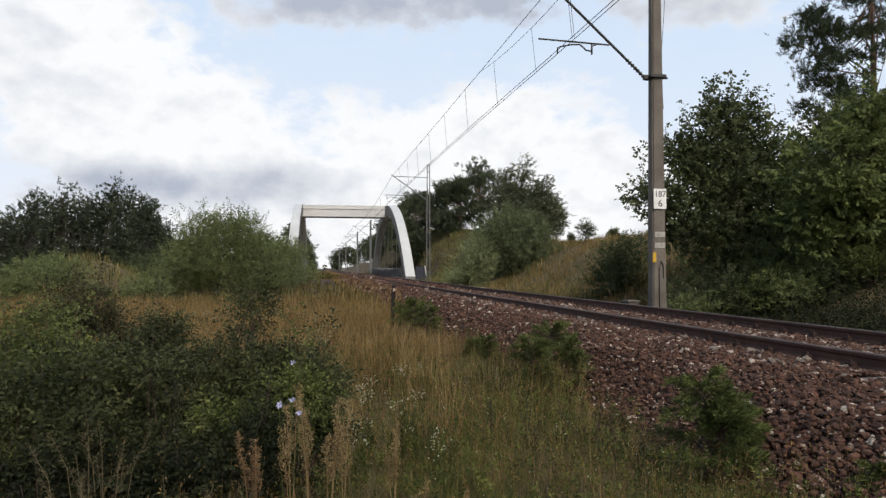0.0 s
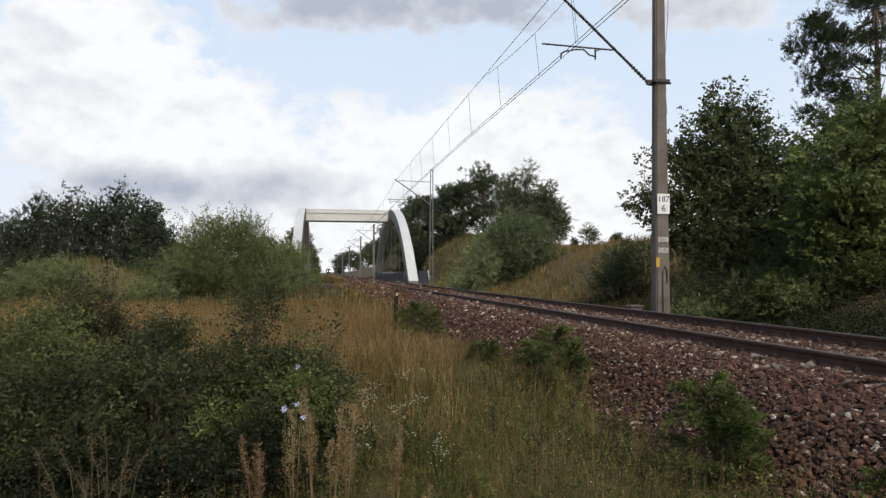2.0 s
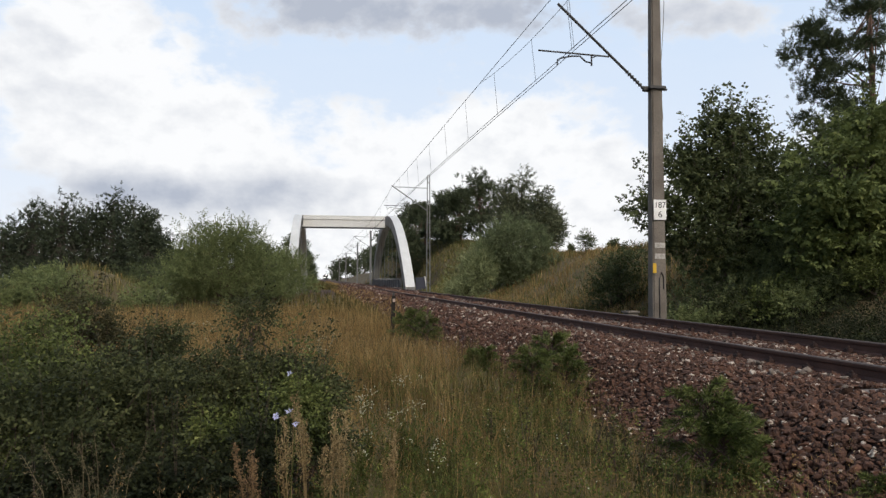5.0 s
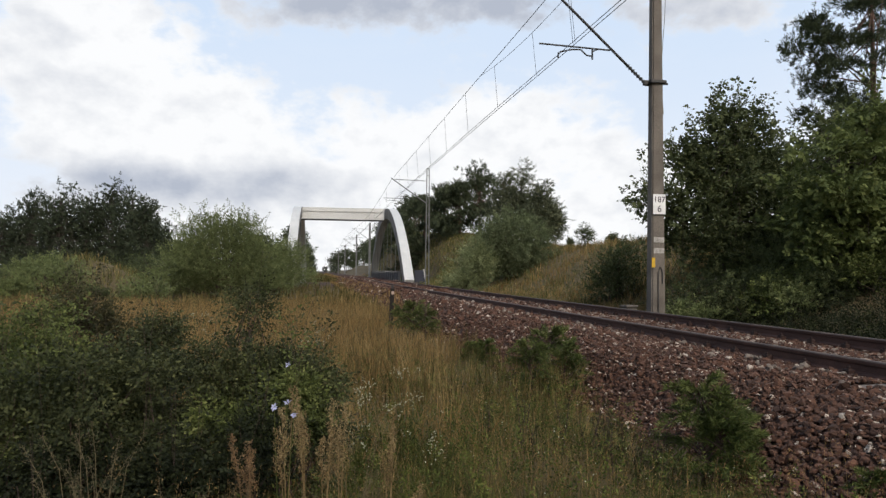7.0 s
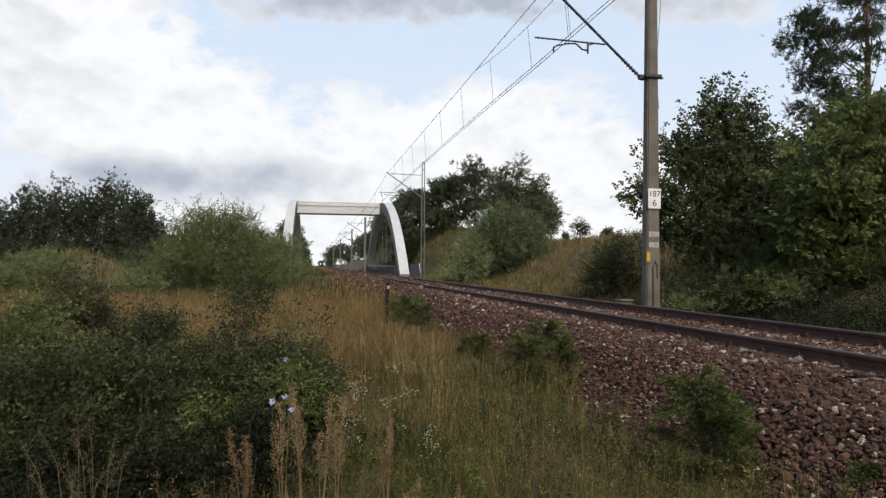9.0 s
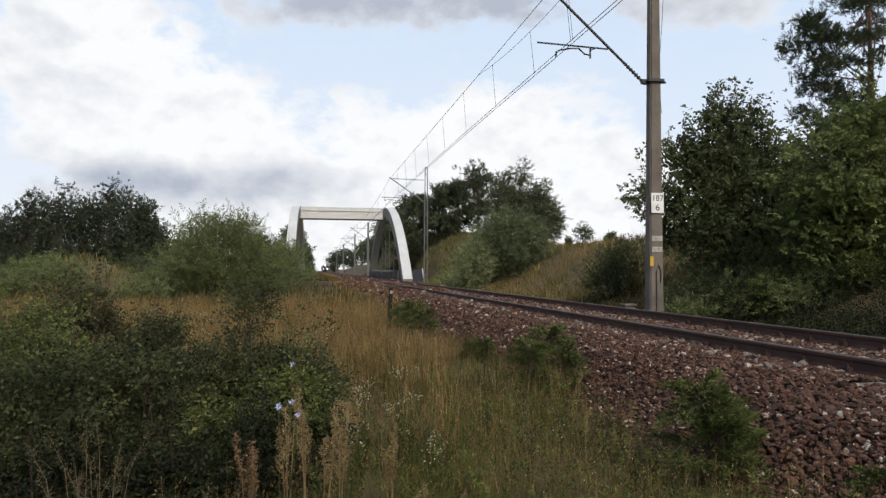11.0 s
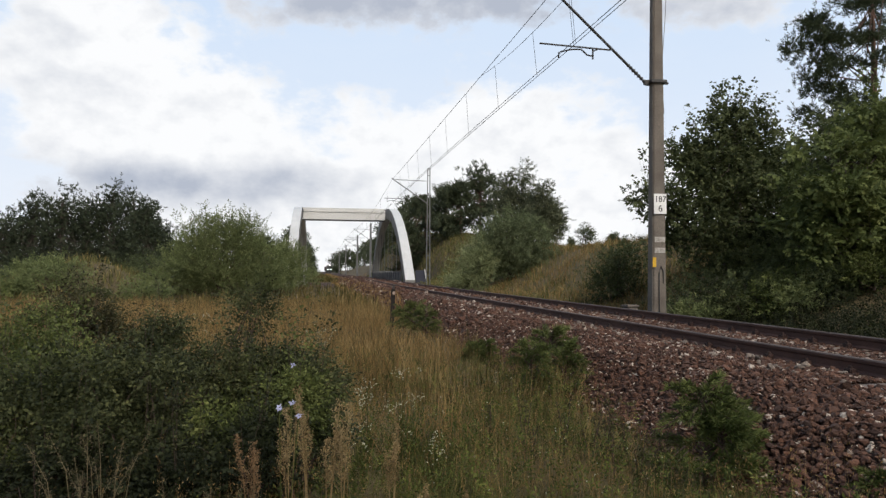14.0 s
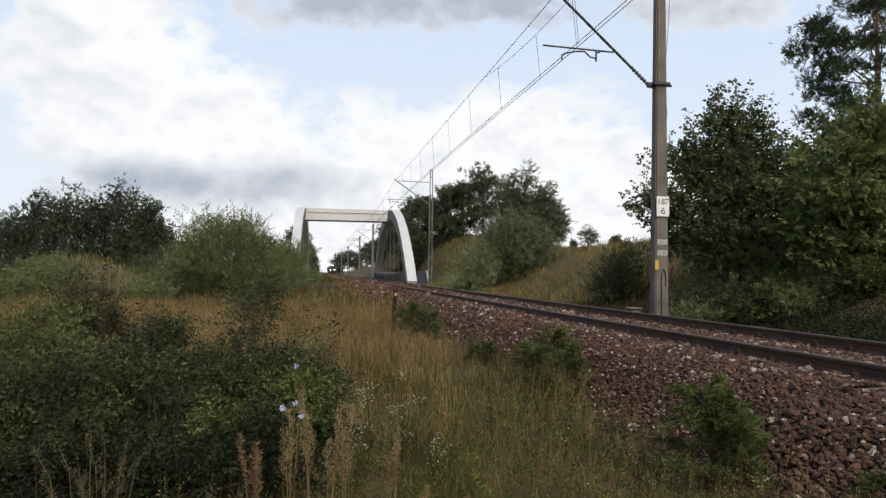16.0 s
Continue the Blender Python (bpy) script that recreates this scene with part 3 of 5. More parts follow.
def rod(name, a, b, r0, r1, material, parent, sides=8, label=""):
    v, f = tubes([[a, [(p + q) / 2 for p, q in zip(a, b)], b]], [[r0, (r0 + r1) / 2, r1]], sides)
    return mass(name, v, f, material, parent, label, True)


def text_mesh(name, body, size, m, material, parent):
    cu = bpy.data.curves.new(name, "FONT")
    cu.body, cu.size, cu.align_x, cu.align_y, cu.extrude = body, size, "CENTER", "CENTER", 0.002
    tmp = bpy.data.objects.new(name, cu)
    scene.collection.objects.link(tmp)
    me = bpy.data.meshes.new_from_object(tmp.evaluated_get(bpy.context.evaluated_depsgraph_get()))
    bpy.data.objects.remove(tmp)
    ob = put(name, me, material, parent)
    ob.matrix_basis = m
    return ob


def concrete_mast():
    x, y = 8.17, MAST_Y
    root = thing("catenary_mast", pose(x, y, -0.75), "tapered grey concrete mast beside the track with a white number plate", "mast")
    bm = bmesh.new()
    rows = []
    for z, w, d in ((0, 0.19, 0.165), (10.4, 0.11, 0.10)):
        rows.append([(-w, -d, z), (w, -d, z), (w, d, z), (-w, d, z)])
    sweep(bm, rows)
    bmesh.ops.bevel(bm, geom=[e for e in bm.edges if abs(e.verts[0].co.z - e.verts[1].co.z) > 5], offset=0.03, segments=2, affect="EDGES")
    part("pole", bm, M_CONC, root)
    # recessed conduit up the lower pole
    v, f = tubes([[(-0.02, -0.176, 0.0), (-0.02, -0.172, 1.2), (-0.02, -0.168, 1.55), (0.03, -0.168, 1.72), (0.09, -0.168, 1.60), (0.095, -0.17, 1.3)]], [[0.016] * 6], 6)
    mass("conduit", v, f, M_STEEL, root, "dark cable conduit", True)
    zp = 3.02
    bm = bmesh.new()
    box(bm, -0.16, 0.17, -0.192, -0.176, zp, zp + 0.50, 0.004)
    plate = part("number_plate", bm, M_PLATE, root, "white plate with black numerals 187 over 6")
    text_mesh("numeral", "187", 0.205, pose(0.005, -0.195, zp + 0.36, 90), M_BLACK, plate)
    text_mesh("numeral", "6", 0.235, pose(0.005, -0.195, zp + 0.13, 90), M_BLACK, plate)
    bm = bmesh.new()
    box(bm, -0.188, -0.10, -0.178, -0.160, 1.70, 1.94, 0.003)
    part("warning_mark", bm, M_YELLOW, root, "small yellow mark")
    worn = mat("worn_stencil", (0.2, 0.185, 0.16), (0.5, 0.48, 0.44), 0.08, 0.9, 0.1, fine=0.015)
    for z in (2.05, 2.32):
        bm = bmesh.new()
        box(bm, -0.13, 0.14, -0.168, -0.158, z, z + 0.13, 0.002)
        part("paint_patch", bm, worn, root, "worn pale stencil patch")
    zb = 6.35
    bm = bmesh.new()
    box(bm, -0.21, 0.21, -0.19, 0.19, zb - 0.04, zb + 0.04, 0.01)
    box(bm, -0.33, -0.19, -0.05, 0.05, zb - 0.07, zb + 0.05, 0.01)
    box(bm, 0.19, 0.33, -0.03, 0.03, zb - 0.03, zb + 0.02, 0.01)
    part("collar", bm, M_STEEL, root)
    # cantilever: strut, steady tube, registration arm
    s0, s1 = (-0.33, 0, zb + 0.02), (-2.55, 0, zb + 2.02)
    strut = rod("cantilever_strut", (-0.75, 0, zb + 0.40), s1, 0.034, 0.034, M_STEEL, root)
    v, f = tubes([[(s0[0] - 0.42 * i / 12, 0, s0[2] + 0.38 * i / 12) for i in range(13)]], [[0.022 if i % 2 else 0.058 for i in range(13)]], 8)
    mass("insulator", v, f, M_STEEL, root, "dark ribbed insulator", True)
    tube_z = zb + 0.80
    rod("steady_tube", (-1.22, 0, tube_z - 0.04), (-3.05, 0, tube_z + 0.02), 0.022, 0.022, M_STEEL, root)
    v, f = tubes([[(-1.68, 0, tube_z - 0.02), (-1.68, 0, tube_z - 0.30)], [(-1.52, 0, tube_z - 0.03), (-1.68, 0, tube_z - 0.10)]], [[0.022, 0.022], [0.016, 0.016]], 6)
    mass("drop_bracket", v, f, M_STEEL, root)
    v, f = tubes([[(-1.70, 0, tube_z - 0.22), (-1.83, 0, tube_z - 0.20), (-1.98, 0, tube_z - 0.07), (-2.2, 0, tube_z - 0.08), (-2.50, 0, tube_z - 0.15), (-2.56, 0, tube_z - 0.18), (-2.57, 0, tube_z - 0.32)]], [[0.02] * 7], 6)
    mass("registration_arm", v, f, M_STEEL, root, "", True)
    # earthing lead hanging on the pole's side
    v, f = tubes([[(0.20 - 0.02 * i / 8 + 0.05 * math.sin(i * 0.8), -0.05, zb + 3.2 - i * 0.5) for i in range(9)]], [[0.008] * 9], 5)
    mass("earth_lead", v, f, M_GALV, root, "", True)
    return root


concrete_mast()


def lattice_mast(x, y, z0, top, label):
    root = thing("lattice_mast", pose(x, y, z0), label, "mast", "steel masts along the track")
    h = top - z0
    wd = 0.085 if y > 100 else 0.032
    far = y > 100
    dark = M_GALV
    for dx in ((-0.075, 0.075) if far else (-0.105, 0.105)):
        bm = bmesh.new()
        sweep(bm, [[(dx * k - wd, -wd, z), (dx * k + wd, -wd, z), (dx * k + wd, wd, z), (dx * k - wd, wd, z)] for z, k in ((0, 1.25), (h, 0.8))])
        part("channel", bm, dark, root)
    for z, w in [(0.15, 0.17)] + [(z, 0.13 - 0.004 * z) for z in np.arange(1.4, h - 0.5, 1.5)] + [(h - 0.03, 0.12)]:
        bm = bmesh.new()
        box(bm, -w, w, -0.053, 0.053, z - 0.03, z + 0.03)
        part("batten", bm, M_GALV, root)
    zt, zw = ROPE_Z - z0, WIRE_Z - z0
    off = float(axis(y)) - x
    rod("top_tube", (-0.15, 0, zt + 0.0), (off, 0, zt + 0.05), 0.025, 0.025, M_GALV, root)
    rod("cantilever_strut", (-0.15, 0, zw - 0.05), (off - 0.25, 0, zt + 0.15), 0.04, 0.035, M_GALV, root)
    rod("steady_tube", (-0.9, 0, zw + 0.22), (off - 0.8, 0, zw + 0.25), 0.022, 0.022, M_STEEL, root)
    v, f = tubes([[(off - 0.6, 0, zw + 0.2), (off - 0.6, 0, zw - 0.02), (off - 0.35, 0, zw + 0.1), (off + 0.2, 0, zw + 0.04), (off + 0.3, 0, zw - 0.12)]], [[0.02] * 5], 6)
    mass("registration_arm", v, f, M_STEEL, root)
    return root


MASTS = [(7.55, 51.7, -0.9, 8.55), (7.15, 113.5, -0.6, 8.6), (6.7, 151.0, -0.5, 8.6), (5.95, 210.0, -0.5, 8.6), (5.2, 270, -0.4, 8.6), (4.5, 330, -0.4, 8.6), (3.4, 420, -0.4, 8.6)]
for mx, my, mz, mt in MASTS:
    lattice_mast(mx, my, mz, mt, "slender grey steel mast with a cantilever arm beside the track")


def overhead_line():
    root = thing("overhead_line", pose(0, 0, 0), "thin dark overhead contact wires and carrying rope over the track", "wires", kind="structure")
    posts = [-18.6, MAST_Y] + [m[1] for m in MASTS]
    stag = [-0.28, -0.06, -0.12, 0.1, -0.1, 0.1, -0.1, 0.1, 0]
    contact = [[], []]
    rope, drops = [], []
    for i in range(len(posts) - 1):
        a, b = posts[i], posts[i + 1]
        sag = 0.12 if b - a < 40 else 0.6
        for t in np.linspace(0, 1, 24, endpoint=False):
            y = a + (b - a) * t
            if y < -2.5:
                continue
            x = float(axis(y)) + stag[i] * (1 - t) + stag[i + 1] * t
            zr = ROPE_Z - 4 * sag * t * (1 - t)
            rope.append((x - 0.12, y, zr))
            for k in (0, 1):
                contact[k].append((x + 0.10 * (k - 0.5), y, WIRE_Z))
        for t in ((np.array([14.9, 17.6, 21.4, 25.6, 29.8, 34.0, 38.2, 42.4, 46.6]) - a) / (b - a) if a == MAST_Y else np.linspace(0.07, 0.96, 9)):
            y = a + (b - a) * t
            if y > -2.5 and y < 160:
                x = float(axis(y)) + stag[i] * (1 - t) + stag[i + 1] * t
                top = ROPE_Z - 4 * sag * t * (1 - t) if abs(y - MAST_Y) > 6.5 else 7.1 + 0.009 * (y - MAST_Y) ** 2
                drops.append(((x, y, WIRE_Z), (x - 0.12, y, top)))
    for c in contact:
        v, f = tubes([c], [[0.0075 + 0.00006 * p[1] for p in c]], 5)
        mass("contact_wire", v, f, M_STEEL, root)
    v, f = tubes([rope], [[0.008 + 0.00006 * p[1] for p in rope]], 5)
    mass("carrying_rope", v, f, M_STEEL, root)
    x = float(axis(MAST_Y))
    stitch = [(float(axis(MAST_Y + d)) - 0.17, MAST_Y + d, 7.1 + 0.009 * d * d) for d in np.linspace(-7, 7, 15)]
    v, f = tubes([stitch], [[0.0065] * len(stitch)], 5)
    mass("stitch_wire", v, f, M_STEEL, root)
    for a, b in drops:
        v, f = tubes([[a, b]], [[0.0055, 0.0055]], 4)
        mass("dropper", v, f, M_STEEL, root)


overhead_line()


# ---- trackside things ----
def marker_post():
    x, y = 1.83, 19.47
    z = float(land(x, y))
    root = thing("marker_post", pose(x, y, z - 0.02, 0, 2, 10), "short dark rusty post with a small pale sign in the grass", "post")
    bm = bmesh.new()
    box(bm, -0.05, 0.05, -0.045, 0.045, 0, 1.22, 0.012)
    part("stake", bm, M_POST, root)
    bm = bmesh.new()
    box(bm, -0.04, 0.035, -0.075, -0.054, 1.05, 1.14, 0.006)
    part("sign", bm, mat("faded_sign", (0.25, 0.15, 0.11), (0.45, 0.36, 0.30), 0.06, 0.8, 0.2, fine=0.01), root, "small faded pale sign")
    bm = bmesh.new()
    box(bm, -0.03, 0.03, -0.03, 0.03, 1.22, 1.31, 0.012)
    part("cap", bm, M_STEEL, root)


marker_post()


def cable_box():
    x, y = 7.55, 16.6
    root = thing("cable_marker", pose(x, y, -0.55, 0, 0, 12), "low weathered grey concrete block beside the mast", "concrete block")
    bm = bmesh.new()
    box(bm, -0.17, 0.17, -0.13, 0.13, 0, 0.50, 0.03)
    part("block", bm, M_CONC, root)
    bm = bmesh.new()
    box(bm, -0.19, 0.19, -0.15, 0.15, 0.50, 0.55, 0.015)
    part("lid", bm, M_CONC, root)


cable_box()
# ---- train ----
def wheelset(parent, y):
    for x in (-0.75, 0.75):
        v, f = tubes([[(x - 0.07, 0, 0), (x - 0.02, 0, 0), (x + 0.07, 0, 0)]], [[0.52, 0.55, 0.5]], 16)
        w = mass("wheel", v + np.array([0, y, 0.55]), f, M_STEEL, parent)


def locomotive():
    root = thing("locomotive", pose(0, 0, 0), "dark electric locomotive with lit headlights coming down the track", "locomotive")
    bm = bmesh.new()
    sec = [(-1.45, 1.1), (-1.45, 3.0), (-1.15, 3.85), (1.15, 3.85), (1.45, 3.0), (1.45, 1.1)]
    rings = []
    for y, inset in ((-8.2, 0.12), (-8.0, 0.0), (8.0, 0.0), (8.2, 0.12)):
        rings.append([bm.verts.new((x * (1 - inset * 0.4), y + (0.35 if (z > 3 and y < 0) else 0), z - inset * 0.3)) for x, z in sec])
    for a, b in zip(rings, rings[1:]):
        for i in range(6):
            bm.faces.new((a[i], a[(i + 1) % 6], b[(i + 1) % 6], b[i]))
    bm.faces.new(rings[0])
    bm.faces.new(rings[-1][::-1])
    part("body", bm, M_LOCO, root)
    bm = bmesh.new()
    box(bm, -1.3, 1.3, -7.9, 7.9, 0.75, 1.1, 0.03)
    part("underframe", bm, M_STEEL, root)
    for x in (-0.62, 0.62):
        bm = bmesh.new()
        box(bm, x - 0.45, x + 0.45, -8.16, -8.05, 2.45, 3.05, 0.03)
        part("windscreen", bm, M_GLASS, root)
    for x, z, r in ((-0.95, 1.75, 0.19), (0.95, 1.75, 0.19), (0, 3.75, 0.17)):
        v, f = tubes([[(x, -8.42, z), (x, -8.40, z), (x, -8.1, z)]], [[0.02, r, r]], 12)
        mass("headlight", v, f, M_LAMP, root, "bright lit headlight")
    for x in (-0.88, 0.88):
        v, f = tubes([[(x, -8.75, 1.06), (x, -8.70, 1.06), (x, -8.69, 1.06), (x, -8.1, 1.06)]], [[0.22, 0.22, 0.09, 0.09]], 12)
        mass("buffer", v, f, M_STEEL, root)
    bm = bmesh.new()
    box(bm, -1.2, 1.2, -8.1, -7.95, 0.25, 0.75, 0.02)
    part("snow_plough", bm, M_STEEL, root)
    for y in (-5.5, -2.9, 2.9, 5.5):
        wheelset(root, y)
    v, f = tubes([[(-0.5, 4.2, 3.9), (-0.4, 5.6, 4.7), (-0.2, 4.4, 5.9), (0.2, 4.4, 5.9), (0.4, 5.6, 4.7), (0.5, 4.2, 3.9)], [(-0.9, 4.4, 5.92), (-0.5, 4.4, 5.96), (-0.2, 4.4, 5.97), (0.2, 4.4, 5.97), (0.5, 4.4, 5.96), (0.9, 4.4, 5.92)]], [[0.03] * 6] * 2, 6)
    mass("pantograph", v, f, M_STEEL, root)
    return root


def wagon():
    root = thing("goods_wagon", pose(0, 0, 0), "brown goods wagon behind the locomotive", "wagon", "wagons of the train")
    bm = bmesh.new()
    box(bm, -1.4, 1.4, -6.6, 6.6, 1.25, 3.4, 0.04)
    for y in np.arange(-6.0, 6.1, 1.5):
        for x in (-1.45, 1.45):
            box(bm, x - 0.05, x + 0.05, y - 0.06, y + 0.06, 1.25, 3.4)
    part("body", bm, M_WAGON, root)
    bm = bmesh.new()
    box(bm, -1.2, 1.2, -6.9, 6.9, 0.9, 1.25, 0.03)
    part("underframe", bm, M_STEEL, root)
    for y in (-5.2, -3.4, 3.4, 5.2):
        wheelset(root, y)
    return root


loco = locomotive()
first_wagon = wagon()
train = [(loco, 0.0), (first_wagon, 17.5)] + [(copy_thing(first_wagon, pose(0, 0, 0)), 17.5 + 14.6 * i) for i in range(1, 6)]


# ---- trees and shrubs ----
def clumps(lobes, per, g):
    """Centres of leaf clumps on and within ellipsoids (x, y, z, rx, ry, rz)."""
    out = []
    for cx, cy, cz, rx, ry, rz in lobes:
        n = max(3, int(per * (rx * ry * rz) ** 0.6))
        d = unit(g.normal(size=(n, 3)))
        r = g.uniform(0.35, 1.05, n) ** 0.7
        out.append(np.stack([cx + d[:, 0] * rx * r, cy + d[:, 1] * ry * r, cz + d[:, 2] * rz * r], -1))
    return np.concatenate(out)


def foliage(centres, leaves, radius, k, length, ll, lw, droop, g, flat=0.8, upward=0.3, level=0.25):
    """Sprigs gathered round the clump centres."""
    n = leaves // k
    c = centres[g.integers(0, len(centres), n)]
    off = g.normal(0, 1, (n, 3)) * radius * np.array([1, 1, flat])
    d = unit(off + g.normal(0, 0.5, (n, 3)) * radius) + np.array([0, 0, upward])
    return sprays(c + off, d, k, length, ll, lw, 0.9, droop, g, level)


def limbs(trunk_top, centres, base_r, g, start=0.35):
    """Bent limbs from the stem to the clumps."""
    n = len(centres)
    s = g.uniform(start, 0.95, n)
    a = np.outer(s, np.array(trunk_top))
    b = centres
    mid = (a + b) / 2 + g.normal(0, 0.06, (n, 3)) * np.linalg.norm(b - a, axis=1, keepdims=True)
    mid[:, 2] -= 0.08 * np.linalg.norm((b - a)[:, :2], axis=1)
    r = base_r * (1 - 0.6 * s)
    return tubes(np.stack([a, mid, b], 1), np.stack([r * 0.4, r * 0.2, r * 0.06], 1), 5)


def tree(name, label, x, y, lobes, trunk, leafm, barkm, leaves, per=10, radius=0.4, k=5, length=0.25, ll=0.13, lw=0.09, droop=0.3, seed=1, category="tree",
         group="", stems=1, flat=0.8, shoots=0, upward=0.3, sink=0.05, start=0.35, skip=2, level=0.25):
    """trunk: height and radius. lobes in the tree's own metres above its base."""
    g = np.random.default_rng(seed)
    root = thing(name, pose(x, y, float(land(x, y)) - sink), label, category, group)
    h, r = trunk
    c = clumps(lobes, per, g)
    if stems == 1:
        bend = g.normal(0, 0.03 * h, 2)
        path = [(bend[0] * t * t, bend[1] * t * t, h * t) for t in (0, 0.1, 0.3, 0.5, 0.7, 0.85, 1)]
        pieces = [tubes([path], [[r * q for q in (1.35, 1.0, 0.85, 0.7, 0.5, 0.3, 0.1)]], 10), limbs((bend[0] * 0.6, bend[1] * 0.6, h), c[::skip], r, g, start)]
    else:
        ends = c[g.integers(0, len(c), stems)]
        foot = g.normal(0, 0.18, (stems, 3)) * np.array([1, 1, 0])
        mid = (foot + ends) / 2 + g.normal(0, 0.1, (stems, 3))
        mid[:, 2] += 0.12 * ends[:, 2]
        pieces = [tubes(np.stack([foot, mid, ends], 1), np.stack([np.full(stems, r), np.full(stems, r * 0.6), np.full(stems, r * 0.15)], 1), 5), limbs((0, 0, h), c[::2], r * 0.7, g, 0.05)]
    fol = [foliage(c, leaves, radius, k, length, ll, lw, droop, g, flat, upward, level)]
    if shoots:
        reach = 0.07 * (np.ptp(c[:, 0]) + 1e-6)
        top = []
        for q in c[g.integers(0, len(c), shoots)]:
            by = c[np.hypot(c[:, 0] - q[0], c[:, 1] - q[1]) < reach]
            top.append(by[np.argmax(by[:, 2] + 0.15 * g.normal(size=len(by)))])
        top, n = np.array(top), 14
        tall = g.uniform(0.15, 0.30, shoots) * min(length, 0.22) / (0.042 if stems == 1 else 0.06)
        tip = top + np.stack([g.normal(0, 0.12, shoots) * tall, g.normal(0, 0.12, shoots) * tall, tall], -1)
        low = top - np.array([0, 0, 1.0]) * tall[:, None] * 0.6
        thick = np.tile(np.array([0.02, 0.014, 0.005]) * min(length, 0.22), (shoots, 1))
        pieces.append(tubes(np.stack([low, top, tip], 1), thick, 5))
        t = np.tile(np.linspace(0, 1, n), shoots)[:, None]
        base = np.repeat(top, n, 0) * (1 - t) + np.repeat(tip, n, 0) * t
        d = np.stack([g.normal(0, 1, shoots * n), g.normal(0, 1, shoots * n), np.full(shoots * n, 0.5)], -1)
        fol.append(sprays(base, d, 3, length * 0.8, ll, lw, 0.9, droop, g, level))
    mass("trunk" if stems == 1 else "branching", *join(*pieces), barkm, root, "", True)
    crown = mass("crown" if stems == 1 else "foliage", *join(*fol), leafm, root)
    crown["sway"] = 1.0
    return root


SWAY = {}


def swaying(ob, amount, lag=0.0):
    SWAY[ob.name] = (ob, amount, lag)
    return ob


# maples by the mast
maple = tree("maple_tree", "young dark green maple tree with upright shoots beside the track", 12.12, 19.77,
             [(0, 0, 3.2, 2.0, 1.8, 1.6), (-1.2, -0.3, 2.3, 1.5, 1.4, 1.3), (1.2, 0.2, 3.0, 1.6, 1.5, 1.5), (0.0, 0, 4.7, 1.3, 1.2, 0.95), (-1.0, 0, 4.3, 0.85, 0.8, 0.8), (1.2, 0.2, 4.4, 0.9, 0.8, 0.8), (0.1, 0, 5.4, 0.7, 0.6, 0.5), (-2.3, 0, 2.9, 0.75, 0.7, 0.45), (1.6, 0, 1.5, 1.5, 1.4, 1.2), (0.2, -0.6, 1.2, 1.9, 1.2, 1.0)],
             (5.6, 0.11), M_MAPLE, M_BARK, 42000, 24, 0.22, 5, 0.19, 0.115, 0.082, 0.45, 3, shoots=46, flat=0.6)
swaying(maple, 1.0)
maple_b = tree("maple_tree", "broad light green maple beside the track", 12.72, 15.61,
               [(0, 0, 2.6, 1.7, 1.5, 1.5), (1.2, 0, 3.2, 1.1, 1.1, 1.0), (1.3, 0, 2.0, 1.6, 1.4, 1.4), (-0.3, -0.3, 1.5, 1.3, 1.2, 1.0), (1.5, 0, 4.0, 0.9, 0.9, 0.8), (1.1, 0, 4.4, 0.7, 0.7, 0.7), (2.2, 0, 3.2, 1.2, 1.0, 1.4)],
               (4.0, 0.11), M_MAPLE_LIGHT, M_BARK, 27000, 18, 0.23, 5, 0.20, 0.13, 0.092, 0.45, 5, shoots=14, flat=0.45)
swaying(maple_b, 0.5, 0.7)
tree("maple_tree", "dark maple thicket behind the track", 18.59, 23.25,
     [(0, 0, 2.2, 2.2, 1.8, 1.9), (1.8, 0.3, 2.4, 1.9, 1.7, 1.5), (-0.6, 0.2, 1.3, 1.8, 1.5, 1.2), (3.6, 0, 2.6, 2.0, 1.6, 1.8)], (3.6, 0.10), M_MAPLE, M_BARK, 12000, 16, 0.42, 5, 0.24, 0.17, 0.12, 0.45, 6)
tree("shrub", "low dark green shrub at the foot of the maples", 10.10, 16.86, [(0, 0, 0.5, 0.9, 0.7, 0.55), (1.0, 0.3, 0.4, 0.8, 0.6, 0.45), (0.2, 0, 1.0, 0.4, 0.4, 0.4)], (0.7, 0.03), M_ROSE, M_TWIG, 7000, 26, 0.16, 7, 0.18, 0.06, 0.03, 0.1, 8, "shrub", stems=9)
tree("shrub", "round dark green shrub on the bank beside the mast", 11.18, 25.50, [(0, 0, 1.0, 1.25, 1.1, 0.95), (0.5, 0.1, 1.5, 0.9, 0.8, 0.7), (-0.5, 0, 0.7, 0.9, 0.9, 0.7)], (1.4, 0.04), M_MAPLE, M_TWIG, 9000, 26, 0.22, 5, 0.2, 0.09, 0.05, 0.1, 9, "shrub", stems=10)
willow_r = tree("willow_bush", "tall grey-green willow bush on the bank", 12.30, 45.60, [(0, 0, 2.0, 2.3, 2.1, 1.8), (0.3, 0, 3.3, 1.5, 1.4, 1.15), (-1.3, 0, 1.3, 1.4, 1.4, 1.3), (1.5, 0, 1.4, 1.5, 1.4, 1.3), (-0.8, 0, 2.8, 1.2, 1.1, 1.0)],
                (3.0, 0.07), M_BUSH, M_TWIG, 34000, 20, 0.34, 7, 0.36, 0.18, 0.06, 0.1, 10, "bush", stems=14, shoots=14)
swaying(willow_r, 0.25, 0.4)
